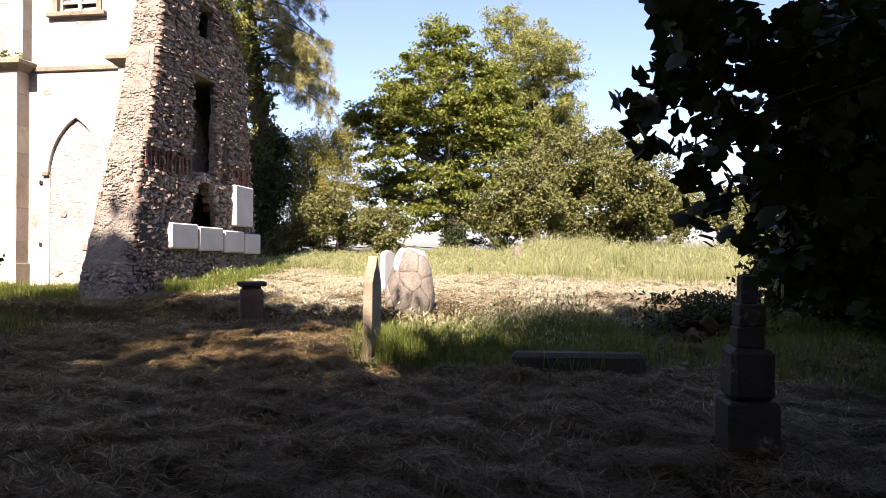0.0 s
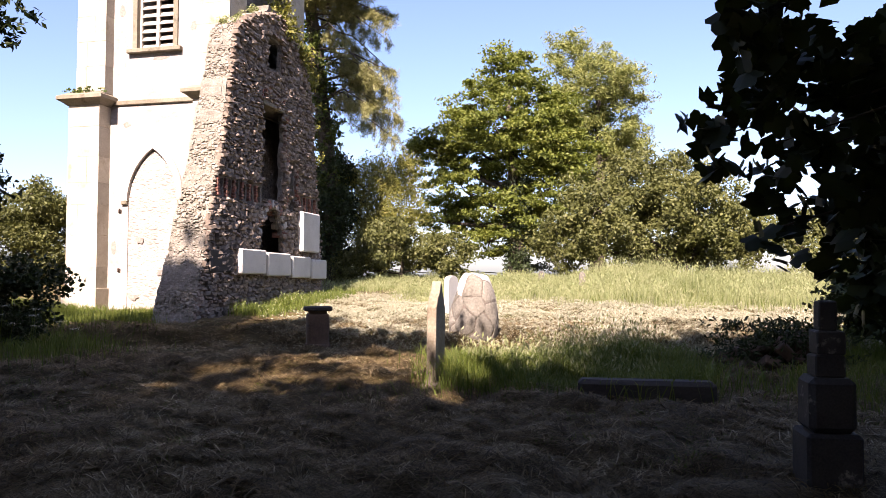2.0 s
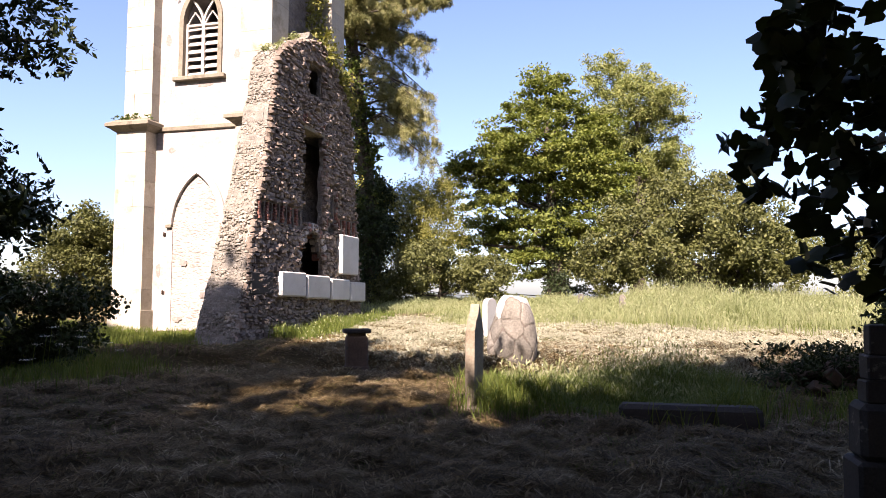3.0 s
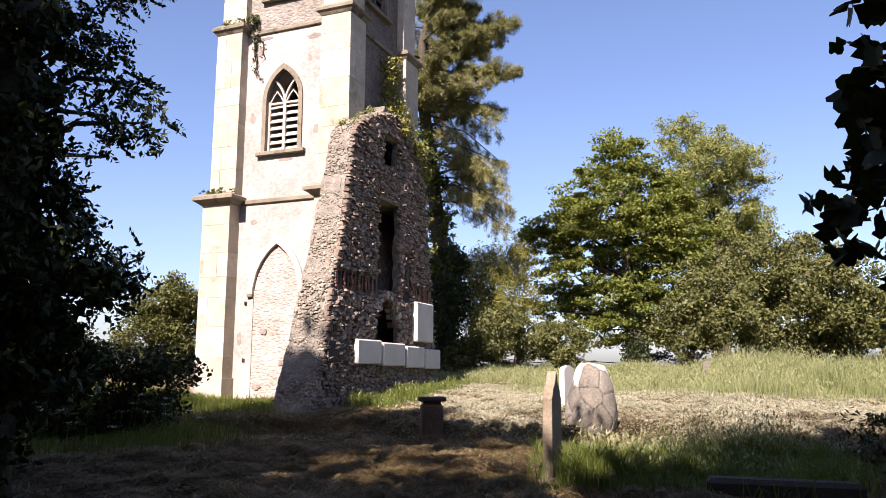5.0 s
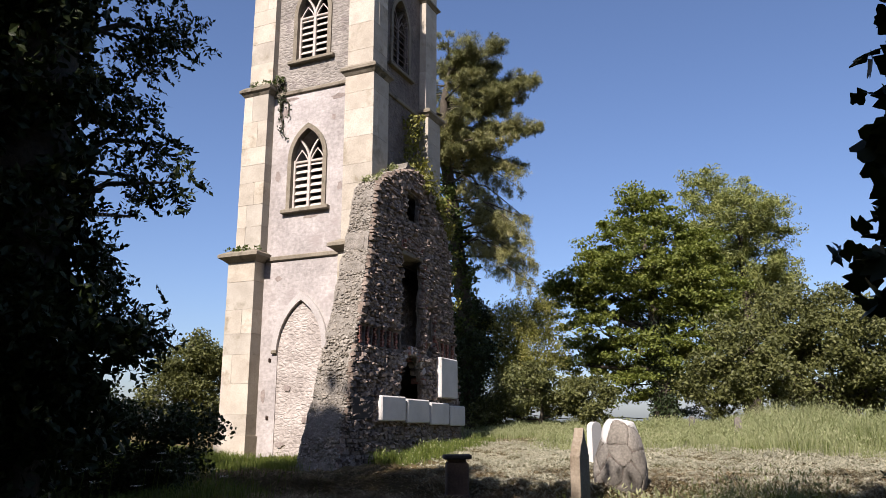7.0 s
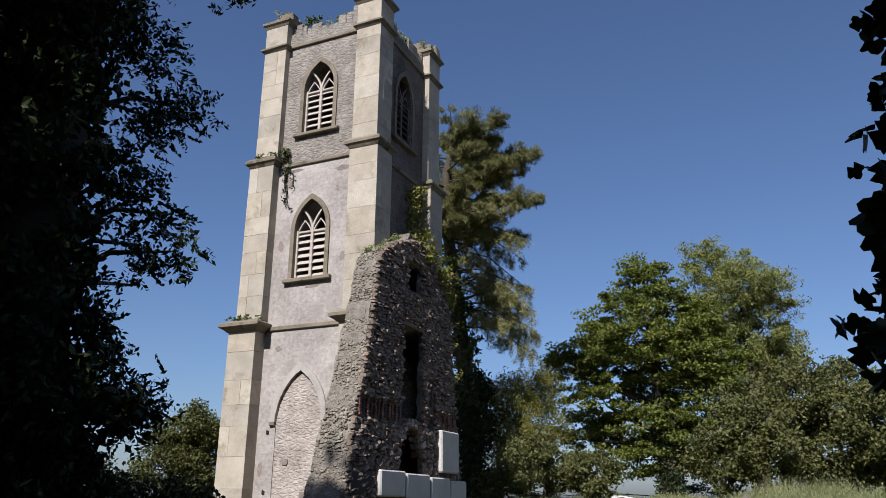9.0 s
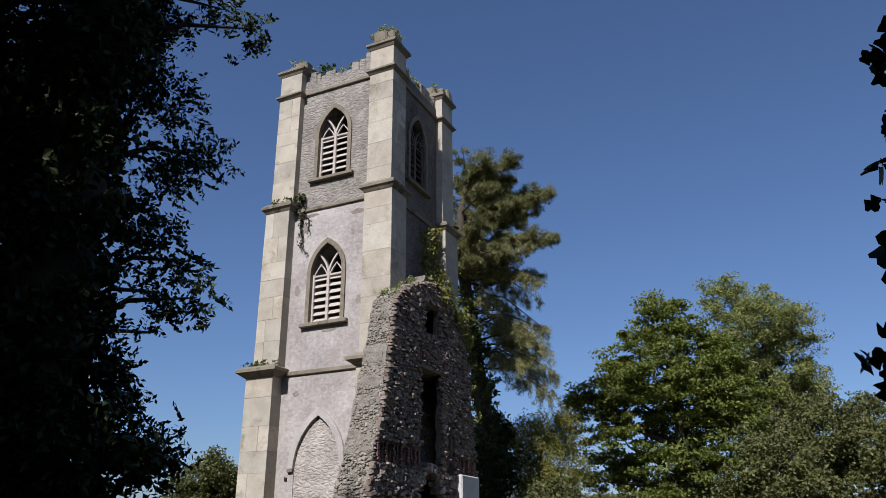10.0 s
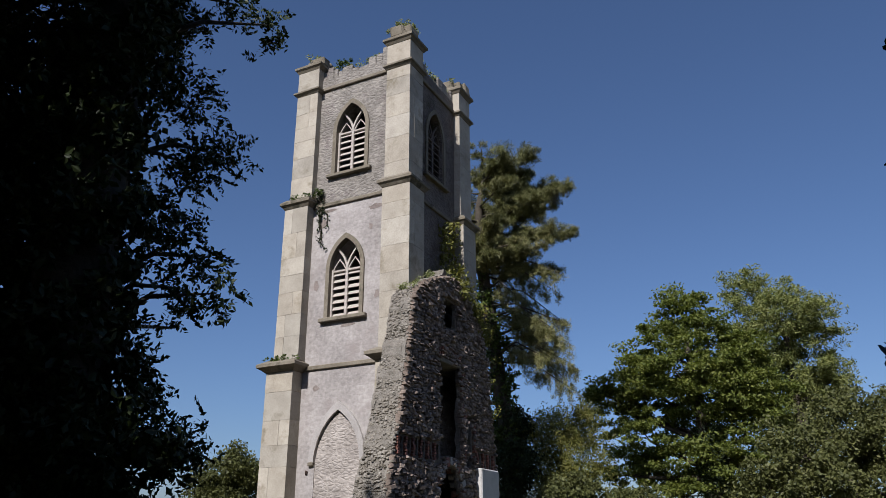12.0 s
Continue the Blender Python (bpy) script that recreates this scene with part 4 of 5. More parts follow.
IVYLOW_LOBES = [
    (-5.76, 6.12, 2.34, 0.69, 0.69, 0.63),
    (-5.93, 6.72, 2.64, 0.54, 0.54, 0.47),
    (-5.19, 6.54, 2.37, 0.28, 0.28, 0.31),
    (-5.67, 6.12, 1.69, 0.69, 0.69, 0.50),
]
SPRAYS = [
    (-6.42, 7.07, 8.27, 0.39, 0.39, 0.39),
    (-6.03, 7.09, 8.33, 0.21, 0.21, 0.30),
    (-6.14, 7.04, 7.45, 0.37, 0.37, 0.37),
    (-5.94, 7.22, 6.99, 0.32, 0.32, 0.32),
    (-5.95, 8.14, 6.74, 0.21, 0.21, 0.34),
    (-6.06, 7.52, 6.32, 0.40, 0.40, 0.32),
    (-6.28, 7.40, 5.72, 0.32, 0.32, 0.32),
    (-5.89, 7.19, 5.03, 0.33, 0.33, 0.22),
    (-5.76, 7.82, 5.05, 0.27, 0.27, 0.23),
    (-5.59, 7.12, 4.39, 0.32, 0.32, 0.25),
    (-5.25, 7.26, 4.33, 0.18, 0.18, 0.13),
    (-6.13, 7.80, 4.13, 0.11, 0.11, 0.15),
    (-5.81, 6.76, 3.39, 0.20, 0.20, 0.41),
    (-6.14, 7.99, 2.62, 0.34, 0.34, 0.34),
    (-6.31, 7.62, 2.98, 0.34, 0.34, 0.45),
    (-5.79, 7.96, 2.67, 0.16, 0.16, 0.10),
    (-4.99, 7.44, 8.24, 0.15, 0.15, 0.32),
    (-5.46, 7.34, 8.63, 0.26, 0.26, 0.10),
    (-6.91, 7.12, 8.71, 0.46, 0.46, 0.55),
]
NEAR_LOBES = [
    (1.11, 4.07, 2.33, 0.15, 0.15, 0.13),
    (1.13, 3.52, 2.48, 0.14, 0.14, 0.17),
    (1.21, 3.95, 2.14, 0.14, 0.14, 0.10),
    (1.23, 3.44, 2.69, 0.16, 0.16, 0.13),
    (1.33, 3.67, 2.28, 0.21, 0.21, 0.21),
    (1.20, 3.44, 1.93, 0.14, 0.14, 0.10),
    (1.26, 3.83, 1.77, 0.09, 0.09, 0.07),
    (1.56, 3.83, 2.63, 0.29, 0.29, 0.26),
    (1.52, 3.53, 2.10, 0.26, 0.26, 0.23),
    (1.59, 3.91, 1.86, 0.19, 0.19, 0.14),
    (1.82, 3.71, 2.51, 0.28, 0.28, 0.35),
    (1.73, 3.37, 1.95, 0.28, 0.28, 0.31),
    (1.90, 3.46, 2.25, 0.27, 0.27, 0.48),
    (1.47, 3.80, 1.65, 0.11, 0.11, 0.08),
    (2.03, 3.60, 2.65, 0.32, 0.32, 0.32),
]
NEAR_LOBES2 = [
    (1.12, 3.27, 3.64, 0.10, 0.10, 0.10),
    (1.07, 3.44, 3.20, 0.06, 0.06, 0.05),
    (1.05, 3.49, 2.99, 0.06, 0.06, 0.09),
    (0.97, 3.27, 2.74, 0.05, 0.05, 0.05),
    (0.93, 3.33, 2.26, 0.08, 0.08, 0.13),
    (1.29, 3.54, 3.40, 0.16, 0.16, 0.47),
    (1.08, 3.25, 2.62, 0.16, 0.16, 0.37),
    (0.87, 3.34, 2.11, 0.05, 0.05, 0.08),
]
NEARBACK_LOBES = [
    (3.19, 5.97, 2.49, 0.56, 0.56, 0.87),
    (3.11, 5.58, 3.06, 0.59, 0.59, 0.64),
    (3.14, 5.87, 1.69, 0.55, 0.55, 0.55),
    (2.88, 6.15, 1.64, 0.28, 0.28, 0.25),
    (3.41, 5.66, 2.24, 0.60, 0.60, 1.24),
]
plant("sycamore_tree", "broad sunlit yellow-green sycamore tree with layered crown", "tree", SYCAMORE_LOBES, SYCAMORE, 760, 120, 0.72, 0.195, base=(0.6, 41.5), trunk_r=0.5, top_z=11.5, flat=0.42, level=0.55, inside=0.55, twigs=4, ivy=5.5)
plant("ash_tree", "tall airy pale green ash tree behind the sycamore", "tree", ASH_LOBES, ASH, 520, 96, 0.66, 0.22, template=LEAFLET, base=(5.4, 45.5), trunk_r=0.45, top_z=13.0, flat=0.7, level=0.3, inside=0.4, twigs=5)
plant("hawthorn_bush", "large grey-green hawthorn bushes along the meadow", "bush", HEDGE_LOBES, THORN, 520, 115, 0.6, 0.165, base=(9.0, 34.8), trunk_r=0.3, top_z=4.5, flat=0.8, level=0.25, inside=0.5)
plant("hawthorn_bush", "hawthorn bush at the far end of the meadow", "bush", HEDGE2_LOBES, THORN, 220, 120, 0.65, 0.16, trunk_r=0.25, top_z=3.5, flat=0.8, level=0.25)
plant("golden_bush", "drooping golden-green bush beside the ruined gable", "bush", GOLDEN_LOBES, GOLDEN, 190, 130, 0.6, 0.15, trunk_r=0.2, top_z=6, flat=1.2, level=0.1, template=LEAFLET)
plant("yew_tree", "dark narrow yew behind the ruined gable", "tree", YEW_LOBES, YEW, 330, 60, 0.4, 0.13, trunk_r=0.3, top_z=6.5, flat=0.9, level=0.2)
plant("elder_shrub", "low grey-green elder shrub at the meadow's edge", "bush", SHRUB_LOBES, THORN, 200, 100, 0.5, 0.13, trunk_r=0.12, top_z=2.6, flat=0.8, level=0.3)
plant("hazel_bush", "rounded sunlit hazel bush behind the tower", "bush", LEFTBUSH_LOBES, THORN, 190, 110, 0.6, 0.15, trunk_r=0.2, top_z=5, flat=0.7, level=0.4)
plant("bramble_shrub", "dark shaded bramble shrubs beside the tower", "bush", DARKSHRUB_LOBES, SHADE_TONED_LEAF, 800, 40, 0.3, 0.10, trunk_r=0.06, top_z=1.6, flat=0.8, level=0.4)
plant("laurel_shrub", "dark shaded laurel shrubs at the churchyard edge", "bush", RIGHTSHADE_LOBES, SHADE_TONED_LEAF, 700, 44, 0.4, 0.13, trunk_r=0.1, top_z=2.0, flat=0.8, level=0.4)


def make_pine():
    """A tall leaning pine: ivied trunk, needle plates above, thin drooping boughs below."""
    base = Vector((-7.35, 32.0, float(ground_z(-7.35, 32.0))))
    ob = thing("pine_tree", Matrix.Translation(base), "tall scots pine with ivied trunk behind the tower", "tree")
    path = [(0, 0, -0.3), (-0.2, 0, 4), (-0.7, 0, 8), (-1.2, 0, 12), (-1.3, 0, 15), (-1.0, 0, 16.6)]
    b = Build().tube(path, [0.42, 0.36, 0.31, 0.26, 0.18, 0.06], 10)
    at_z = lambda z: np.array([np.interp(z, [p[2] for p in path], [p[0] for p in path]), 0.0, z])
    # boughs: height, bearing, reach, rise, needle density; dense plates above, weeping ones below
    boughs = []
    for k in range(40):
        z = rng.uniform(11.3, 17.1)
        boughs.append((z, rng.uniform(0, math.tau), rng.uniform(1.6, 4.0) * (1 - 0.5 * max(0, z - 14.5) / 3.0), rng.uniform(0.2, 1.0), 1.3))
    for z, reach in ((16.4, 2.7), (15.6, 3.6), (14.5, 4.2), (13.7, 4.2), (12.7, 3.6), (11.9, 3.0), (16.0, 2.2), (14.9, 3.0), (14.0, 3.3)):
        boughs.append((z, rng.uniform(-0.5, 0.5), reach, rng.uniform(0.3, 0.7), 2.0))
    weeping = []
    for k in range(30):
        z = 12.4 - 5.0 * k / 29 + rng.normal(0, 0.15)
        weeping.append((z, rng.uniform(-1.0, 1.0) if k % 4 else rng.uniform(0, math.tau), rng.uniform(2.2, 4.2), rng.uniform(-1.9, -0.5), 1.0))
    tufts, hanging = [], []
    for group, spots in ((boughs, tufts), (weeping, hanging)):
        for z, az, reach, rise, dense in group:
            s = at_z(z)
            e = s + np.array([math.cos(az) * reach, math.sin(az) * reach, rise])
            m = (s + e) / 2 + np.array([0, 0, 0.55 if rise < 0 else -0.1])
            b.tube([s, m, e], [0.055, 0.035, 0.012], 5)
            for t in rng.uniform(0.35, 1.05, int(22 * dense * reach / 3)):
                q = (1 - t) ** 2 * s + 2 * t * (1 - t) * m + t * t * e
                if rise < 0:
                    w = q + np.array([rng.normal(0, 0.2), rng.normal(0, 0.2), -rng.uniform(0.1, 0.75)])
                    b.tube([q, (q + w) / 2 + np.array([0, 0, 0.06]), w], [0.012, 0.009, 0.005], 3)
                    spots += [q + (w - q) * f for f in (0.35, 0.7, 1.0)]
                else:
                    spots.append(q + rng.normal(size=3) * np.array([0.3, 0.3, 0.12]))
    part("trunk", b.mesh("trunk", BARK, True), ob)
    p = leaves_at(np.array(tufts), 44, 0.32, 0.7)
    aim = np.tile(np.array([0.15, 0, 0.8]), (len(p), 1)) + rng.normal(size=(len(p), 3)) * 0.5
    v, f = scatter(NEEDLES, p, 0.27 * rng.uniform(0.7, 1.3, len(p)), 0.2, aim=aim)
    part("crown", fast_mesh("crown", v, f, NEEDLE), ob, "tufted olive green needles")
    p = leaves_at(np.array(hanging), 9, 0.16, 1.2)
    aim = np.tile(np.array([0.1, 0, -0.9]), (len(p), 1)) + rng.normal(size=(len(p), 3)) * 0.5
    v, f = scatter(NEEDLES, p, 0.22 * rng.uniform(0.7, 1.3, len(p)), 0.2, aim=aim)
    part("weeping_foliage", fast_mesh("weeping_foliage", v, f, PALENEEDLE), ob, "thin pale weeping foliage of the lower boughs")
    z = rng.uniform(2.0, 11.0, 360)
    c = np.array([at_z(q) for q in z]) + rng.normal(size=(360, 3)) * np.array([0.28, 0.28, 0.3])
    p = leaves_at(c, 24, 0.32, 0.9)
    v, f = scatter(DIAMOND, p, 0.16 * rng.uniform(0.7, 1.3, len(p)), 0.1)
    part("ivy", fast_mesh("ivy", v, f, IVY), ob, "dark ivy climbing the pine trunk")


make_pine()


def tower_leaves(name, label, spots, per, radius, size, material, template=DIAMOND, flat=0.9):
    """Growth on the masonry: spots in the tower's own axes."""
    p = leaves_at(np.array(spots), per, radius, flat)
    v, f = scatter(template, p, size * rng.uniform(0.6, 1.3, len(p)), 0.15)
    return thing(name, TOWER, label, "plant", kind="stuff", me=fast_mesh(name, v, f, material))


spots = [(-0.25 + rng.normal(0, 0.12), rng.uniform(2.6, 3.7), rng.uniform(8.9, 11.6)) for _ in range(60)]
spots += [(0.35 + rng.normal(0, 0.15), y, float(np.interp(y, [1.4, 2.5, 3.7, 4.5, 4.8], [9.3, 9.2, 8.5, 7.6, 5.5])) + rng.normal(0, 0.12)) for y in rng.uniform(1.9, 4.8, 60)]
tower_leaves("wall_ivy", "bright ivy spilling over the ruined gable's edge", spots, 30, 0.36, 0.13, GOLDEN)
spots = [(0.1 + rng.uniform(-0.3, 0.3), y, float(np.interp(y, [-0.5, 0.8, 1.4, 2.4], [8.25, 9.05, 9.3, 9.25])) + 0.06) for y in rng.uniform(-0.45, 2.4, 34)]
tower_leaves("wall_weeds", "dry weeds and grass on the broken wall tops", spots, 30, 0.16, 0.10, SEED, LEAFLET)
spots = [(x + rng.normal(0, 0.2), y + rng.normal(0, 0.2), z + rng.uniform(0, 0.14)) for x, y, z in ((-0.6, 0.55, 17.95), (-0.6, 0.5, 18.05), (-0.55, 0.6, 18.1), (-0.7, 0.5, 18.0), (-4.2, 0.55, 17.85), (-0.6, 4.2, 17.85), (-4.2, 4.2, 17.8)) for _ in range(14)]
spots += [(rng.uniform(-3.7, -1.0), 0.6, 17.4) for _ in range(16)] + [(-0.55, rng.uniform(1.0, 3.8), 17.4) for _ in range(14)]
tower_leaves("parapet_weeds", "dry grass growing on the tower top", spots, 34, 0.17, 0.12, SEED, LEAFLET)
spots = [(-3.2 + rng.normal(0, 0.12), 0.5, 17.55 + rng.normal(0, 0.1)) for _ in range(9)] + [(-3.9 + rng.normal(0, 0.22), 0.2 + rng.normal(0, 0.06), 12.35 + rng.uniform(-0.1, 0.15)) for _ in range(14)]
spots += [(-4.5 + rng.normal(0, 0.2), -0.02, 12.3) for _ in range(5)] + [(-4.4 + rng.normal(0, 0.3), -0.15, 6.82) for _ in range(8)]
tower_leaves("ledge_plants", "small green plants rooted on the tower ledges", spots, 22, 0.15, 0.09, IVY)
vine, vine_spots = Build(), []
for k in range(4):
    x, n_j = -3.78 + 0.09 * k + rng.normal(0, 0.03), (14, 12, 9, 6)[k]
    pts = [(x + (0.028, 0.01, 0.05, -0.01)[k] * j + rng.normal(0, 0.035), 0.315, 12.35 - j * 0.15 + rng.normal(0, 0.02)) for j in range(n_j)]
    vine.tube(pts, [0.034 * (1 - 0.06 * j) for j in range(n_j)], 5)
    vine_spots += [(p[0] + rng.normal(0, 0.05), 0.26, p[2]) for p in pts if rng.random() < 0.7]
tower_leaves("vine_leaves", "withered dark leaves on the dead wall vine", vine_spots, 9, 0.1, 0.075, YEW)
thing("dead_vine", TOWER, "dead dark vine stems clinging to the tower wall", "plant", kind="stuff", me=vine.mesh("dead_vine", BARK))


def make_ivy_tree():
    """The near shaded tree: a thick ivied trunk with ash-like sprays standing out from it."""
    base = (-6.35, 6.2)
    bz = float(ground_z(*base))
    ob = thing("ivied_ash_tree", Matrix.Translation((*base, bz)), "shaded ash tree with a thick ivy-covered trunk", "tree")
    b = Build()
    o = Vector((base[0], base[1], bz))
    b.tube([(0, 0, -0.3), (0.05, 0, 3), (-0.05, 0.1, 6), (0.0, 0.1, 9), (-0.1, 0, 12)], [0.55, 0.46, 0.4, 0.3, 0.12], 12)
    for lobe in SPRAYS:
        c = Vector(lobe[:3]) - o
        s = Vector((0, 0, max(0.8, c.z - 0.55 * c.xy.length)))
        m = s.lerp(c, 0.55) + Vector((0, 0, 0.25))
        b.tube([s, m, c], [0.06, 0.035, 0.012], 5)
    part("trunk", b.mesh("trunk", BARK, True), ob)
    shift = np.array(o)
    c, _ = clumps(IVYTREE_LOBES + IVYLOW_LOBES, 1700, 0.3)
    k = 620
    a, h, r = rng.uniform(0, math.tau, k), rng.uniform(0.1, 11.5, k), rng.uniform(0.4, 0.72, k)
    wrap = np.column_stack([base[0] + np.cos(a) * r, base[1] + np.sin(a) * r, bz + h])
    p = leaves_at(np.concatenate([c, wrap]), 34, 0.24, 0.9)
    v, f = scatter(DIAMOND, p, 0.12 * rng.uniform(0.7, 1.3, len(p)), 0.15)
    part("ivy", fast_mesh("ivy", v - shift, f, SHADE_TONED_LEAF), ob, "dense dark ivy round the trunk")
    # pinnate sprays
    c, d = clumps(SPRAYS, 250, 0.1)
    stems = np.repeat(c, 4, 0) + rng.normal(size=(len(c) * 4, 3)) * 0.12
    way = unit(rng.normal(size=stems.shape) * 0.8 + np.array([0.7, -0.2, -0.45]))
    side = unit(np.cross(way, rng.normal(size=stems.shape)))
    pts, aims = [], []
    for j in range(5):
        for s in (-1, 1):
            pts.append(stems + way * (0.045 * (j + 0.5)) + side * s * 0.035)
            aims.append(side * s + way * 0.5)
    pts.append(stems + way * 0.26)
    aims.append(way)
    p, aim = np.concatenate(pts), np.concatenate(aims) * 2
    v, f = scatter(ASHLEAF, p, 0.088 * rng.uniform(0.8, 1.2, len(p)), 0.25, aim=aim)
    part("sprays", fast_mesh("sprays", v - shift, f, SHADE_TONED_LEAF), ob, "feathery leaf sprays")["kind"] = "stuff"


make_ivy_tree()


def make_near_sycamore():
    """Overhanging boughs of a sycamore that stands beside the camera, out to its right."""
    base = (6.2, 1.2)
    bz = float(ground_z(*base))
    o = Vector((*base, bz))
    ob = thing("overhanging_sycamore", Matrix.Translation(o), "sycamore tree with large dark shaded overhanging leaves", "tree")
    b = Build()
    b.tube([(0, 0, -0.3), (0.1, 0, 3), (0, -0.2, 6), (0.1, -0.5, 10), (0, -0.6, 14)], [0.5, 0.42, 0.36, 0.24, 0.08], 12)
    lobes = NEAR_LOBES + NEAR_LOBES2
    for lobe in NEAR_LOBES[::2] + NEARBACK_LOBES:
        c = Vector(lobe[:3]) - o
        s = Vector((0, 0, max(1.6, c.z * 0.8 + 0.6)))
        pts = [s.lerp(c, t) + Vector((rng.normal(0, 0.08), rng.normal(0, 0.08), 0.5 * math.sin(math.pi * t) + rng.normal(0, 0.07))) for t in (0.0, 0.2, 0.4, 0.55, 0.7, 0.85, 1.0)]
        part("bough", Build().tube(pts, [0.045, 0.036, 0.026, 0.018, 0.012, 0.008, 0.004], 5).mesh("bough", BARK, True), ob)
    for k in range(12):
        a = k * math.tau / 12 + 0.3
        s, e = Vector((0, -0.2, 5 + 0.6 * k)), Vector((4.2 * math.cos(a), 4.2 * math.sin(a), 6.5 + 0.75 * k))
        b.tube([s, s.lerp(e, 0.5), e], [0.12, 0.08, 0.02], 6)
    part("trunk", b.mesh("trunk", BARK, True), ob)
    shift = np.array(o)
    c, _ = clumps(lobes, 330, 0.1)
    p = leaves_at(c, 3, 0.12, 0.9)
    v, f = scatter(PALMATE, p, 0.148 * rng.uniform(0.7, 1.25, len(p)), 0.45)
    part("leaves", fast_mesh("leaves", v - shift, f, SHADE_TONED_LEAF), ob, "large five-lobed dark leaves")["kind"] = "stuff"
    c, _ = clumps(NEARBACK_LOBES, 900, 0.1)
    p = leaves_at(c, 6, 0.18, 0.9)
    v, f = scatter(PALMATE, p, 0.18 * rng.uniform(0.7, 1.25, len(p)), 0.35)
    part("inner_leaves", fast_mesh("inner_leaves", v - shift, f, SHADE_TONED_LEAF), ob, "inner dark leaves")["kind"] = "stuff"
    # crown lobes overhead and to the sides, mostly unseen, added to block sky light
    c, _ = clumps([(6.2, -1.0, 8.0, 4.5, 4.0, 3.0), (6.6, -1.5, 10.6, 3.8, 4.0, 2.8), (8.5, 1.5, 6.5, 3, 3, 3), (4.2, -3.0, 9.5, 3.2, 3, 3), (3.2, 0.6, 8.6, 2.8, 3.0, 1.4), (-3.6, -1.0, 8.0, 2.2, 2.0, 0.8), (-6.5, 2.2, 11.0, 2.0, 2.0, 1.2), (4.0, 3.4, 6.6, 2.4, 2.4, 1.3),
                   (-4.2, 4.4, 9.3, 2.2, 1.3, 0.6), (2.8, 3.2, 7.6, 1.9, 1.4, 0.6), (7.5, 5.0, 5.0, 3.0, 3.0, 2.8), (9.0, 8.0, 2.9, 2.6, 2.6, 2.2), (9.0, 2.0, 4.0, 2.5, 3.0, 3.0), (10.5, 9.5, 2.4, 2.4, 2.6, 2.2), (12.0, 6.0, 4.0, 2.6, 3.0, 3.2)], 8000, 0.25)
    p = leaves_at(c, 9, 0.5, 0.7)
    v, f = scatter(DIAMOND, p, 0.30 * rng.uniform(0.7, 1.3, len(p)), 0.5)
    part("crown", fast_mesh("crown", v - shift, f, SHADE_TONED_LEAF), ob)


make_near_sycamore()

# unseen growth on the near left, added to block sky light from the side
plant("holly_tree", "dark dense unseen tree added on the left to block sky light", "tree", [(-10.5, 3.5, 3.0, 2.6, 2.8, 2.8), (-10.8, 4.2, 6.5, 2.4, 2.6, 2.6), (-11.0, 4.0, 9.5, 1.8, 2.0, 2.0), (-10.0, -0.5, 5.0, 2.6, 2.6, 3.6)],
      SHADE_TONED_LEAF, 900, 14, 0.5, 0.22, trunk_r=0.3, top_z=9, inside=0.3)
hedge = [(-math.sin(radians(a)) * d, math.cos(radians(a)) * d, 2.7 + 0.5 * math.sin(a * 1.7), 1.9, 1.4, 1.9 + 0.4 * math.sin(a * 0.9)) for a, d in zip(range(15, -34, -3), [46, 47, 46, 48, 47, 49, 48] * 3) if a not in (12, 6, 3, 0, -6, -18, -21)]
plant("field_hedge", "dark broken field hedge beyond the meadow", "hedge", hedge, YEW, 300, 110, 0.6, 0.15, trunk_r=0.12, top_z=2.6, inside=0.3, twigs=2)
# unseen ring of hedge, added to keep low sky light off the foreground
ring = [(-math.sin(radians(a)) * 14.0, math.cos(radians(a)) * 14.0, 2.4 + 0.6 * math.sin(a), 2.2, 2.0, 2.8) for a in list(range(60, 318, 9))]
plant("boundary_hedge", "tall dark unseen hedge added to block low sky light", "hedge", ring, YEW, 1500, 14, 0.9, 0.42, trunk_r=0.1, top_z=2.5, inside=0.1, twigs=1, base=(-0.5, -14.0))
rng = np.random.default_rng(31)
# unseen tall trees set behind the camera so that their shade lies over the foreground
for x, y, h, w, dense in ((-24.3, -6.0, 22.5, 4.6, 1400), (-17.1, -5.0, 23.0, 3.8, 1400), (-11.0, -5.0, 23.7, 2.2, 1500), (-15.0, -4.0, 18.5, 2.4, 1400), (-9.2, -3.5, 16.3, 2.3, 1500), (-6.5, -6.0, 21.8, 2.8, 95), (0.2, -5.5, 19.0, 2.8, 1400),
                          (4.4, -7.5, 20.6, 4.2, 1400), (10.9, -5.0, 19.0, 4.6, 1400), (18.3, -6.0, 20.5, 4.6, 1400), (-4.2, -3.5, 12.4, 3.2, 620), (0.7, -3.6, 13.2, 3.0, 1600)):
    lobes = [(x + rng.normal(0, 0.5), y + rng.normal(0, 0.6), h * t, w * s, w * 0.8 * s, h * 0.13) for t, s in ((0.28, 0.85), (0.42, 1.0), (0.58, 1.05), (0.73, 0.95), (0.87, 0.8))]
    plant("beech_tree", "tall unseen tree set behind the camera for its shade", "tree", lobes, SHADE_TONED_LEAF, dense, 10, 0.7, 0.5, base=(x, y), trunk_r=0.45, level=0.35, inside=0.25, group="shade trees", twigs=2)

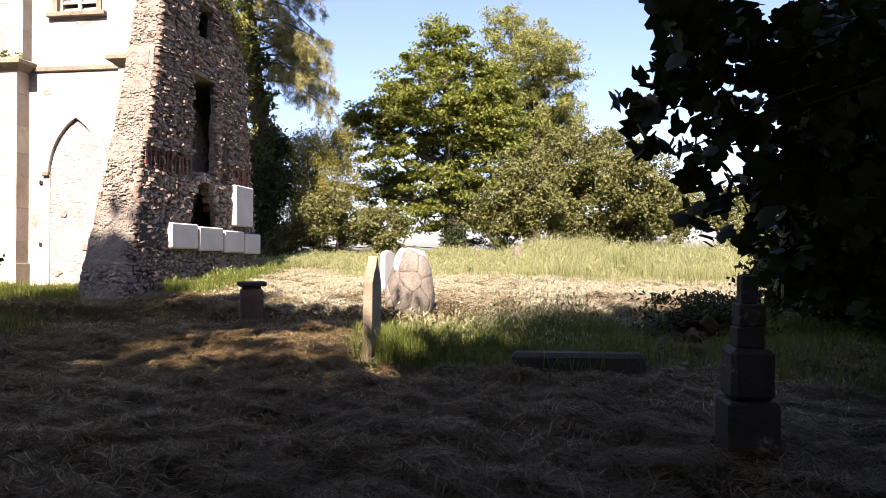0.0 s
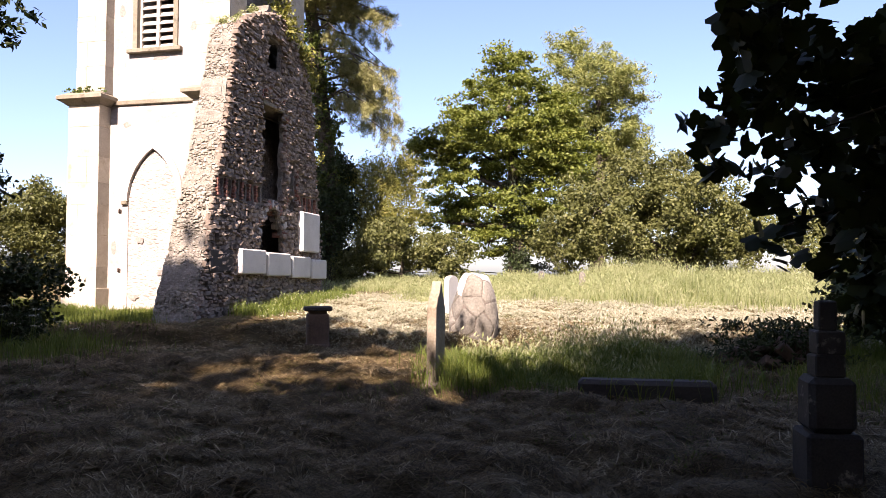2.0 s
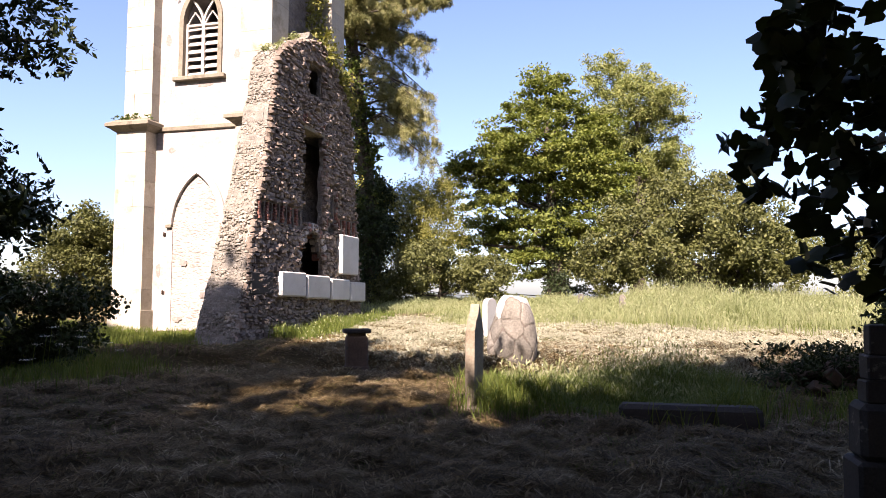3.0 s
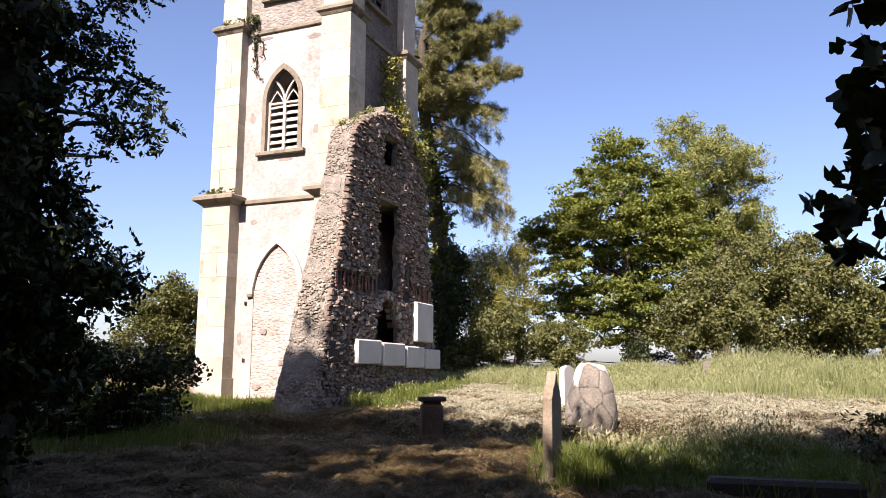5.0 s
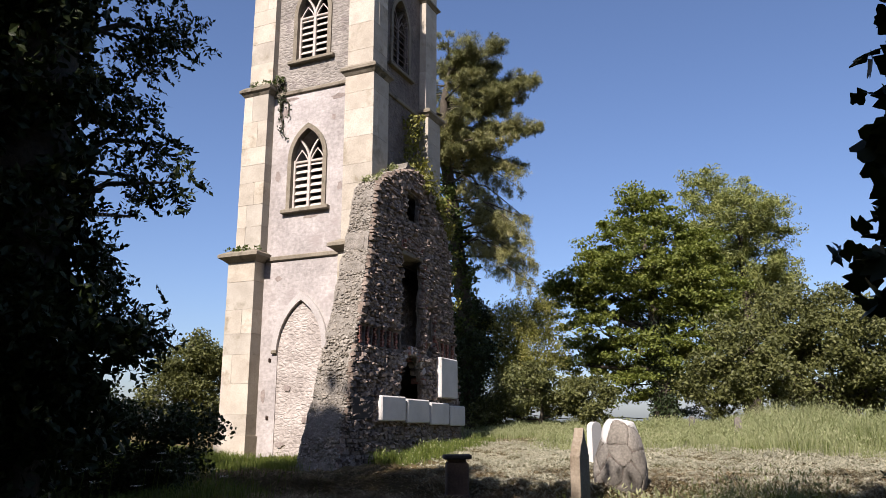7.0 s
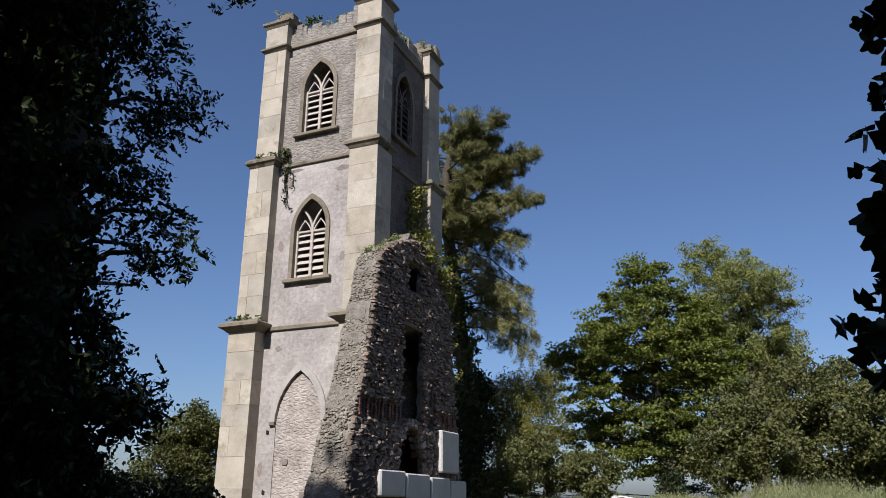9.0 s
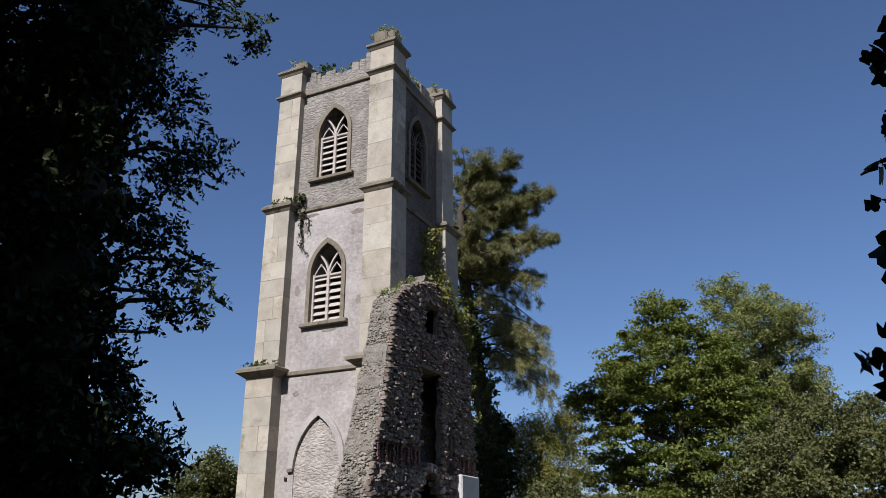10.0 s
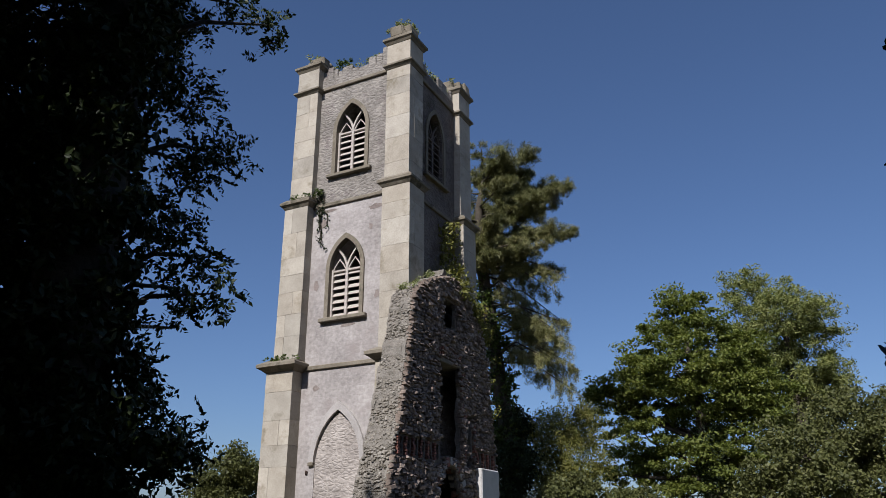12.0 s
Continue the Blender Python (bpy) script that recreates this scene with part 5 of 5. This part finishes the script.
# ---- grass and hay ----
rng = np.random.default_rng(12)
xy = np.concatenate([sector(110000, -36, 52, 3.2, 14, 1.5), sector(80000, -34, 46, 11, 19, 1.6)])
xy = clear_of_tower(xy, 0.1)
n = len(xy)
heap = 0.5 + 0.5 * np.sin(xy[:, 0] * 2.1 + np.sin(xy[:, 1] * 1.6)) * np.sin(xy[:, 1] * 2.7 + xy[:, 0])
length = rng.uniform(0.12, 0.38, n)
a = rng.uniform(0, math.tau, n)
z0 = ground_z(xy[:, 0], xy[:, 1]) + rng.uniform(0.0, 0.05, n) * (0.4 + heap)
dirs = np.column_stack([np.cos(a), np.sin(a), rng.normal(0, 0.16, n)])
side = np.column_stack([-np.sin(a), np.cos(a), np.zeros(n)]) * (rng.uniform(0.0025, 0.006, n) * (1 + np.hypot(xy[:, 0], xy[:, 1]) / 14))[:, None]
mid = np.column_stack([xy, z0 + 0.02 + rng.uniform(0, 0.05, n) * heap])
p0, p1 = mid - dirs * (length / 2)[:, None] - UP * 0.02, mid + dirs * (length / 2)[:, None] - UP * 0.015
v = np.stack([p0, mid - side, mid + side, p1], 1).reshape(-1, 3)
t = (np.array([(0, 1, 2), (1, 3, 2)])[None] + (np.arange(n) * 4)[:, None, None]).reshape(-1, 3)
thing("cut_hay", Matrix(), "loose dry cut hay lying over the mown ground", "hay", kind="stuff", me=fast_mesh("cut_hay", v, t, HAY))

# raked tufts: stalks that lie together, arched over small heaps
xy = clear_of_tower(np.concatenate([sector(2300, -36, 52, 3.0, 9, 1.3), sector(1500, -34, 46, 9, 18, 1.6)]), 0.3)
per = 46
k = len(xy) * per
lie = np.repeat(rng.uniform(0, math.tau, len(xy)), per) + rng.normal(0, 0.45, k)
swell = np.repeat(rng.uniform(0.03, 0.11, len(xy)), per)
spread = np.repeat(rng.uniform(0.08, 0.22, len(xy)), per)
q = np.repeat(xy, per, 0) + rng.normal(size=(k, 2)) * spread[:, None]
far = 1 + np.hypot(q[:, 0], q[:, 1]) / 12
hump = swell * np.exp(-((q - np.repeat(xy, per, 0)) ** 2).sum(1) / (2 * spread ** 2)) * rng.uniform(0.3, 1.1, k)
z0 = ground_z(q[:, 0], q[:, 1]) + 0.012
half = np.column_stack([np.cos(lie), np.sin(lie)]) * rng.uniform(0.07, 0.2, k)[:, None]
wide = np.column_stack([-np.sin(lie), np.cos(lie), np.zeros(k)]) * (rng.uniform(0.002, 0.0045, k) * far)[:, None]
bow = rng.normal(0, 0.02, (k, 2))
top = np.column_stack([q + bow, z0 + hump + 0.01])
e0 = np.column_stack([q - half, z0 + hump * 0.45 + rng.normal(0, 0.012, k)])
e1 = np.column_stack([q + half, z0 + hump * 0.45 + rng.normal(0, 0.012, k) + np.where(rng.random(k) < 0.12, 0.07, 0.0)])
v = np.stack([e0, top - wide, top + wide, e1], 1).reshape(-1, 3)
t = (np.array([(0, 1, 2), (1, 3, 2)])[None] + (np.arange(k) * 4)[:, None, None]).reshape(-1, 3)
thing("hay_tufts", Matrix(), "raked tufts of dry hay lying in small heaps", "hay", kind="stuff", me=fast_mesh("hay_tufts", v, t, HAY))

grass_patch("short green regrowth among the cut hay", sector(30000, -34, 50, 3.5, 22, 1.7), 0.10, 0.006, GRASS, 0.7, name="short_grass")
sprigs = sector(900, -36, 50, 3.0, 12, 1.4)
grass_patch("green sprigs pushing up through the cut hay", np.repeat(sprigs, 16, 0), 0.15, 0.007, GRASS, 1.1, name="grass_sprigs", ragged=0.07)
bank = np.concatenate([sector(75000, -30, 7, 22.8, 36, 1.4), sector(12000, 5, 12, 27.5, 36, 1.4)])
grass_patch("tall pale seeding meadow grass on the bank", bank, 0.95, 0.011, SEED, 0.5, 0.45, ragged=0.6, crest=True)
grass_patch("green undergrowth of the meadow bank", np.concatenate([sector(45000, -31, 7, 23.2, 36, 1.4), sector(8000, 5, 12, 28, 36, 1.4)]), 0.5, 0.016, GRASS, 0.4, ragged=0.7, crest=True)
grass_patch("short pale stubble on the mown strip, toned for sunlight", sector(135000, -25, 14, 15.0, 25, 1.6), 0.085, 0.026, STUBBLE, 2.2, name="stubble", sink=-0.03, ragged=0.6)
tuft = sector(15000, -13.0, 4.0, 9.8, 12.8)
grass_patch("lush tall grass tuft round the fallen kerb", tuft, 0.62, 0.012, GRASS, 0.9, ragged=0.3)
grass_patch("seeding grass heads above the lush tuft", sector(1500, -11, 3, 10.5, 13.5), 0.75, 0.006, SEED, 0.4, 0.8)
loc = np.column_stack([rng.uniform(-9, -0.2, 16000), rng.uniform(-2.6, 0.2, 16000)])
tm = np.array(TOWER)
to_world = lambda q: np.column_stack([tm[0, 0] * q[:, 0] + tm[0, 1] * q[:, 1] + tm[0, 3], tm[1, 0] * q[:, 0] + tm[1, 1] * q[:, 1] + tm[1, 3]])
grass_patch("uncut grass along the foot of the tower", to_world(loc), 0.42, 0.012, GRASS, 0.5, ragged=0.35)
loc = np.column_stack([rng.uniform(0.6, 1.5, 6000), rng.uniform(-0.8, 5.8, 6000)])
grass_patch("tall sunlit grass below the memorial slabs", to_world(loc), 0.46, 0.012, GRASS, 0.5, 0.05, ragged=0.2)
grass_patch("shaded uncut grass under the bushes", sector(14000, 30, 54, 14, 21), 0.5, 0.012, GRASS, 0.5, ragged=0.7)
grass_patch("shaded grass at the churchyard edge", sector(16000, -38, -21, 10, 17), 0.38, 0.012, GRASS, 0.5, ragged=0.6)


def make_umbels():
    xy = sector(30, 31, 48, 13, 16)
    for x, y in xy:
        z, h = float(ground_z(x, y)), rng.uniform(0.55, 0.95)
        b = Build().tube([(0, 0, -0.05), (0.02, 0, h * 0.5), (0.05, 0.02, h)], [0.006, 0.005, 0.004], 4)
        ob = thing("cow_parsley", Matrix.Translation((x, y, z)), "white flowering cow parsley in the shaded grass", "plant", "cow parsley")
        part("stem", b.mesh("stem", GRASS), ob)
        p = np.array([(0.05, 0.02, h)]) + rng.normal(size=(40, 3)) * np.array([0.045, 0.045, 0.01])
        v, f = scatter(DIAMOND, p, np.full(40, 0.022), 0.9)
        part("umbel", fast_mesh("umbel", v, f, UMBEL), ob, "flat white flower head")["kind"] = "stuff"


make_umbels()

# ---- grave markers and loose stones ----


def spot(az, d, sink=0.0, turn=0.0):
    """A place by bearing and distance, on the ground, turned about the upright."""
    x, y = -math.sin(radians(az)) * d, math.cos(radians(az)) * d
    return Matrix.Translation((x, y, float(ground_z(x, y)) - sink)) @ Matrix.Rotation(radians(turn), 4, "Z")


def slab_headstone(w, h, t, top, material):
    """An upright slab; top is the outline over the shoulders, as (share of half width, height over the shoulder)."""
    shoulder = h - max(z for _, z in top)
    line = [(-w / 2, -0.3), (w / 2, -0.3)] + [(w / 2 * x, shoulder + z) for x, z in top]
    bm = bmesh.new()
    f = bm.faces.new([bm.verts.new((x, -t / 2, z)) for x, z in line])
    out = bmesh.ops.extrude_face_region(bm, geom=[f])
    bmesh.ops.translate(bm, vec=(0, t, 0), verts=[v for v in out["geom"] if isinstance(v, bmesh.types.BMVert)])
    bmesh.ops.recalc_face_normals(bm, faces=bm.faces[:])
    bmesh.ops.bevel(bm, geom=[e for e in bm.edges if e.calc_face_angle(0) > 0.5], offset=0.012, segments=2, affect="EDGES", profile=0.5)
    b = Build()
    b.bm(bm)
    return b.mesh("headstone", material)


OGEE = [(1.0, 0.0), (0.86, 0.03), (0.72, 0.12), (0.5, 0.17), (0.3, 0.22), (0.14, 0.31), (0, 0.36), (-0.14, 0.31), (-0.3, 0.22), (-0.5, 0.17), (-0.72, 0.12), (-0.86, 0.03), (-1.0, 0.0)]
ROUND = [(math.cos(k * math.pi / 12), 0.16 * math.sin(k * math.pi / 12)) for k in range(13)]

stone = thing("headstone", spot(5.35, 10.5, 0.02, 83) @ Matrix.Rotation(radians(2.0), 4, "Y"), "tall narrow weathered headstone with an ogee top, lichened", "gravestone", "headstones",
              me=roughen(slab_headstone(0.60, 1.48, 0.13, OGEE, GRAVE), 0.006, 4))
base = Build().box(-0.38, 0.38, -0.15, 0.15, -0.2, 0.1, 0.03)
part("plinth", roughen(base.mesh("plinth", GRAVE), 0.015, 4), stone)
thing("headstone", spot(4.2, 19.6, 0.0, 70), "pale round-topped headstone standing edge-on in the mown grass", "gravestone", "headstones",
      me=roughen(slab_headstone(0.6, 0.95, 0.14, ROUND, SLAB), 0.006, 4))
for az, d, h in ((-5.6, 27.5, 0.36), (-2.6, 29.6, 0.26)):
    thing("headstone", spot(az, d, 0.0, rng.uniform(-30, 30)), "small pale headstone half hidden in the meadow grass", "gravestone", "headstones",
          me=roughen(slab_headstone(0.22, h + 0.3, 0.12, ROUND, COBBLE), 0.006, 4, az))


def make_boulder_marker():
    """A rough tapering marker of irregular stones fitted in mortar, its sunlit top coloured white."""
    ob = thing("rough_stone_marker", spot(2.6, 14.9, 0.16, -12), "rough grave marker of fitted grey stones, top coloured sunlit white", "gravestone")
    bm = bmesh.new()
    bmesh.ops.create_icosphere(bm, subdivisions=6, radius=1)
    for v in bm.verts:
        c = v.co
        k = 0.5 + 0.5 * c.z
        w = 0.54 - 0.20 * k
        c.x, c.y, c.z = c.x * w * (1 + 0.35 * (1 - abs(c.x))) + 0.07 * k, c.y * 0.36 * (1.15 - 0.3 * k), 0.66 + c.z * 0.86
        c.z = min(c.z, 1.40 - 0.10 * (c.x + 0.1) + 0.02 * noise.noise(c * 4))
        c += Vector(noise.noise_vector(c * 2.2)) * 0.05
    bm.normal_update()
    pts = np.array([v.co[:] for v in bm.verts])
    nor = np.array([v.normal[:] for v in bm.verts])
    tris = np.array([[v.index for v in f.verts] for f in bm.faces])
    bm.free()
    part("mortar_body", fast_mesh("mortar_body", pts, tris, JOINT, True), ob)
    # seeds of the stones, well apart; each stone is swollen over the joints
    seeds = [pts[0]]
    for _ in range(26):
        trial = pts[rng.integers(0, len(pts), 60)]
        gap = np.min(np.linalg.norm(trial[:, None] - np.array(seeds)[None], axis=2), 1)
        seeds.append(trial[np.argmax(gap * rng.uniform(0.6, 1.0, 60))])
    seeds = np.array(seeds)
    d = np.linalg.norm((pts[:, None] - seeds[None]) * np.array([1, 1, 0.75]), axis=2) - rng.uniform(0.0, 0.13, len(seeds))[None]
    near = np.sort(d, 1)
    margin = near[:, 1] - near[:, 0] + 0.02 * np.sin(pts[:, 0] * 23) * np.sin(pts[:, 2] * 19 + pts[:, 1] * 19)
    skin = pts + nor * (-0.008 + 0.022 * smooth_step(margin, 0.0, 0.028))[:, None]
    owner = np.argmin(d, 1)[tris]
    for k, seed in enumerate(seeds):
        own = tris[np.any(owner == k, 1)]
        if len(own) < 12:
            continue
        ids, flat = np.unique(own, return_inverse=True)
        # top stones take the white slab colour to look sunlit
        tone = SLAB if seed[2] > 1.22 else COBBLE
        part("fitted_stone", fast_mesh("fitted_stone", skin[ids], flat.reshape(-1, 3), tone, True), ob, "top stone coloured white for sunlight" if tone is SLAB else "")


make_boulder_marker()


def make_pedestal():
    """Stepped dark pedestal of a lost cross."""
    ob = thing("stepped_pedestal", spot(-21.95, 6.35, 0.03, -4), "dark stepped stone pedestal with whitish lichen edges", "gravestone")
    steps = [(0.195, 0.0, 0.42, 0.025), (0.165, 0.42, 0.82, 0.04), (0.108, 0.82, 0.98, 0.012), (0.102, 0.982, 1.16, 0.012), (0.066, 1.16, 1.38, 0.01)]
    for name, (w, z0, z1, c) in zip(("base_block", "middle_block", "lower_shaft", "upper_shaft", "shaft_stump"), steps):
        o = 0.012 if name == "upper_shaft" else 0.0
        part(name, roughen(Build().box(-w + o, w + o, -w, w, z0 - (0.2 if z0 == 0 else 0), z1, c).mesh(name, GRANITE), 0.008, 5, w), ob)


make_pedestal()

low = thing("low_pedestal_grave", spot(14.2, 14.7, 0.03, 18), "low dark grave pedestal with an overhanging cap slab", "gravestone")
part("block", roughen(Build().box(-0.205, 0.205, -0.19, 0.19, -0.2, 0.70, 0.03).mesh("block", BROWNSTONE), 0.02, 4), low)
part("neck", roughen(Build().box(-0.17, 0.17, -0.16, 0.16, 0.695, 0.75, 0.012).mesh("neck", BROWNSTONE), 0.008, 4), low)
part("cap_slab", roughen(Build().box(-0.26, 0.26, -0.24, 0.24, 0.745, 0.83, 0.02).mesh("cap_slab", DARKSLAB), 0.012, 4), low)
part("foot", roughen(Build().box(-0.235, 0.235, -0.215, 0.215, -0.2, 0.14, 0.03).mesh("foot", BROWNSTONE), 0.02, 4), low)

kerb = thing("grave_kerb", spot(-10.2, 9.55, 0.03, -3), "fallen dark stone kerb lying in the grass", "gravestone",
             me=roughen(Build().box(-0.82, 0.80, -0.16, 0.16, -0.05, 0.29, 0.05).mesh("grave_kerb", DARKSLAB), 0.012, 3))


def make_heap():
    """A low heap of dark rubble with growth on it."""
    at = spot(-19.0, 13.2, 0.0)
    ob = thing("rubble_heap", at, "low dark rubble heap overgrown with weeds", "rubble")
    for k in range(70):
        a, r = rng.uniform(0, math.tau), rng.random() ** 0.6
        x, y = math.cos(a) * r * 0.95, math.sin(a) * r * 0.5
        z = 0.62 * (1 - r * r) * rng.uniform(0.1, 1.0)
        s = rng.uniform(0.09, 0.2)
        me = roughen(Build().box(-s, s, -s * 0.7, s * 0.7, -s * 0.45, s * 0.45, 0.02).mesh("rubble_stone", BROWNSTONE), 0.03, 5, k)
        part("rubble_stone", me, ob, at=Matrix.Translation((x, y, z)) @ Euler((rng.normal(0, 0.3), rng.normal(0, 0.3), rng.uniform(0, 6))).to_matrix().to_4x4())
    c = np.column_stack([rng.normal(0, 0.5, 190), rng.normal(-0.08, 0.3, 190), rng.uniform(0.1, 0.78, 190)])
    p = leaves_at(c, 20, 0.2, 0.8)
    v, f = scatter(LEAFLET, p, 0.10 * rng.uniform(0.7, 1.3, len(p)), 0.2)
    part("weed_cover", fast_mesh("weed_cover", v, f, SHADE_TONED_LEAF), ob, "dark weeds on the heap")["kind"] = "stuff"


make_heap()
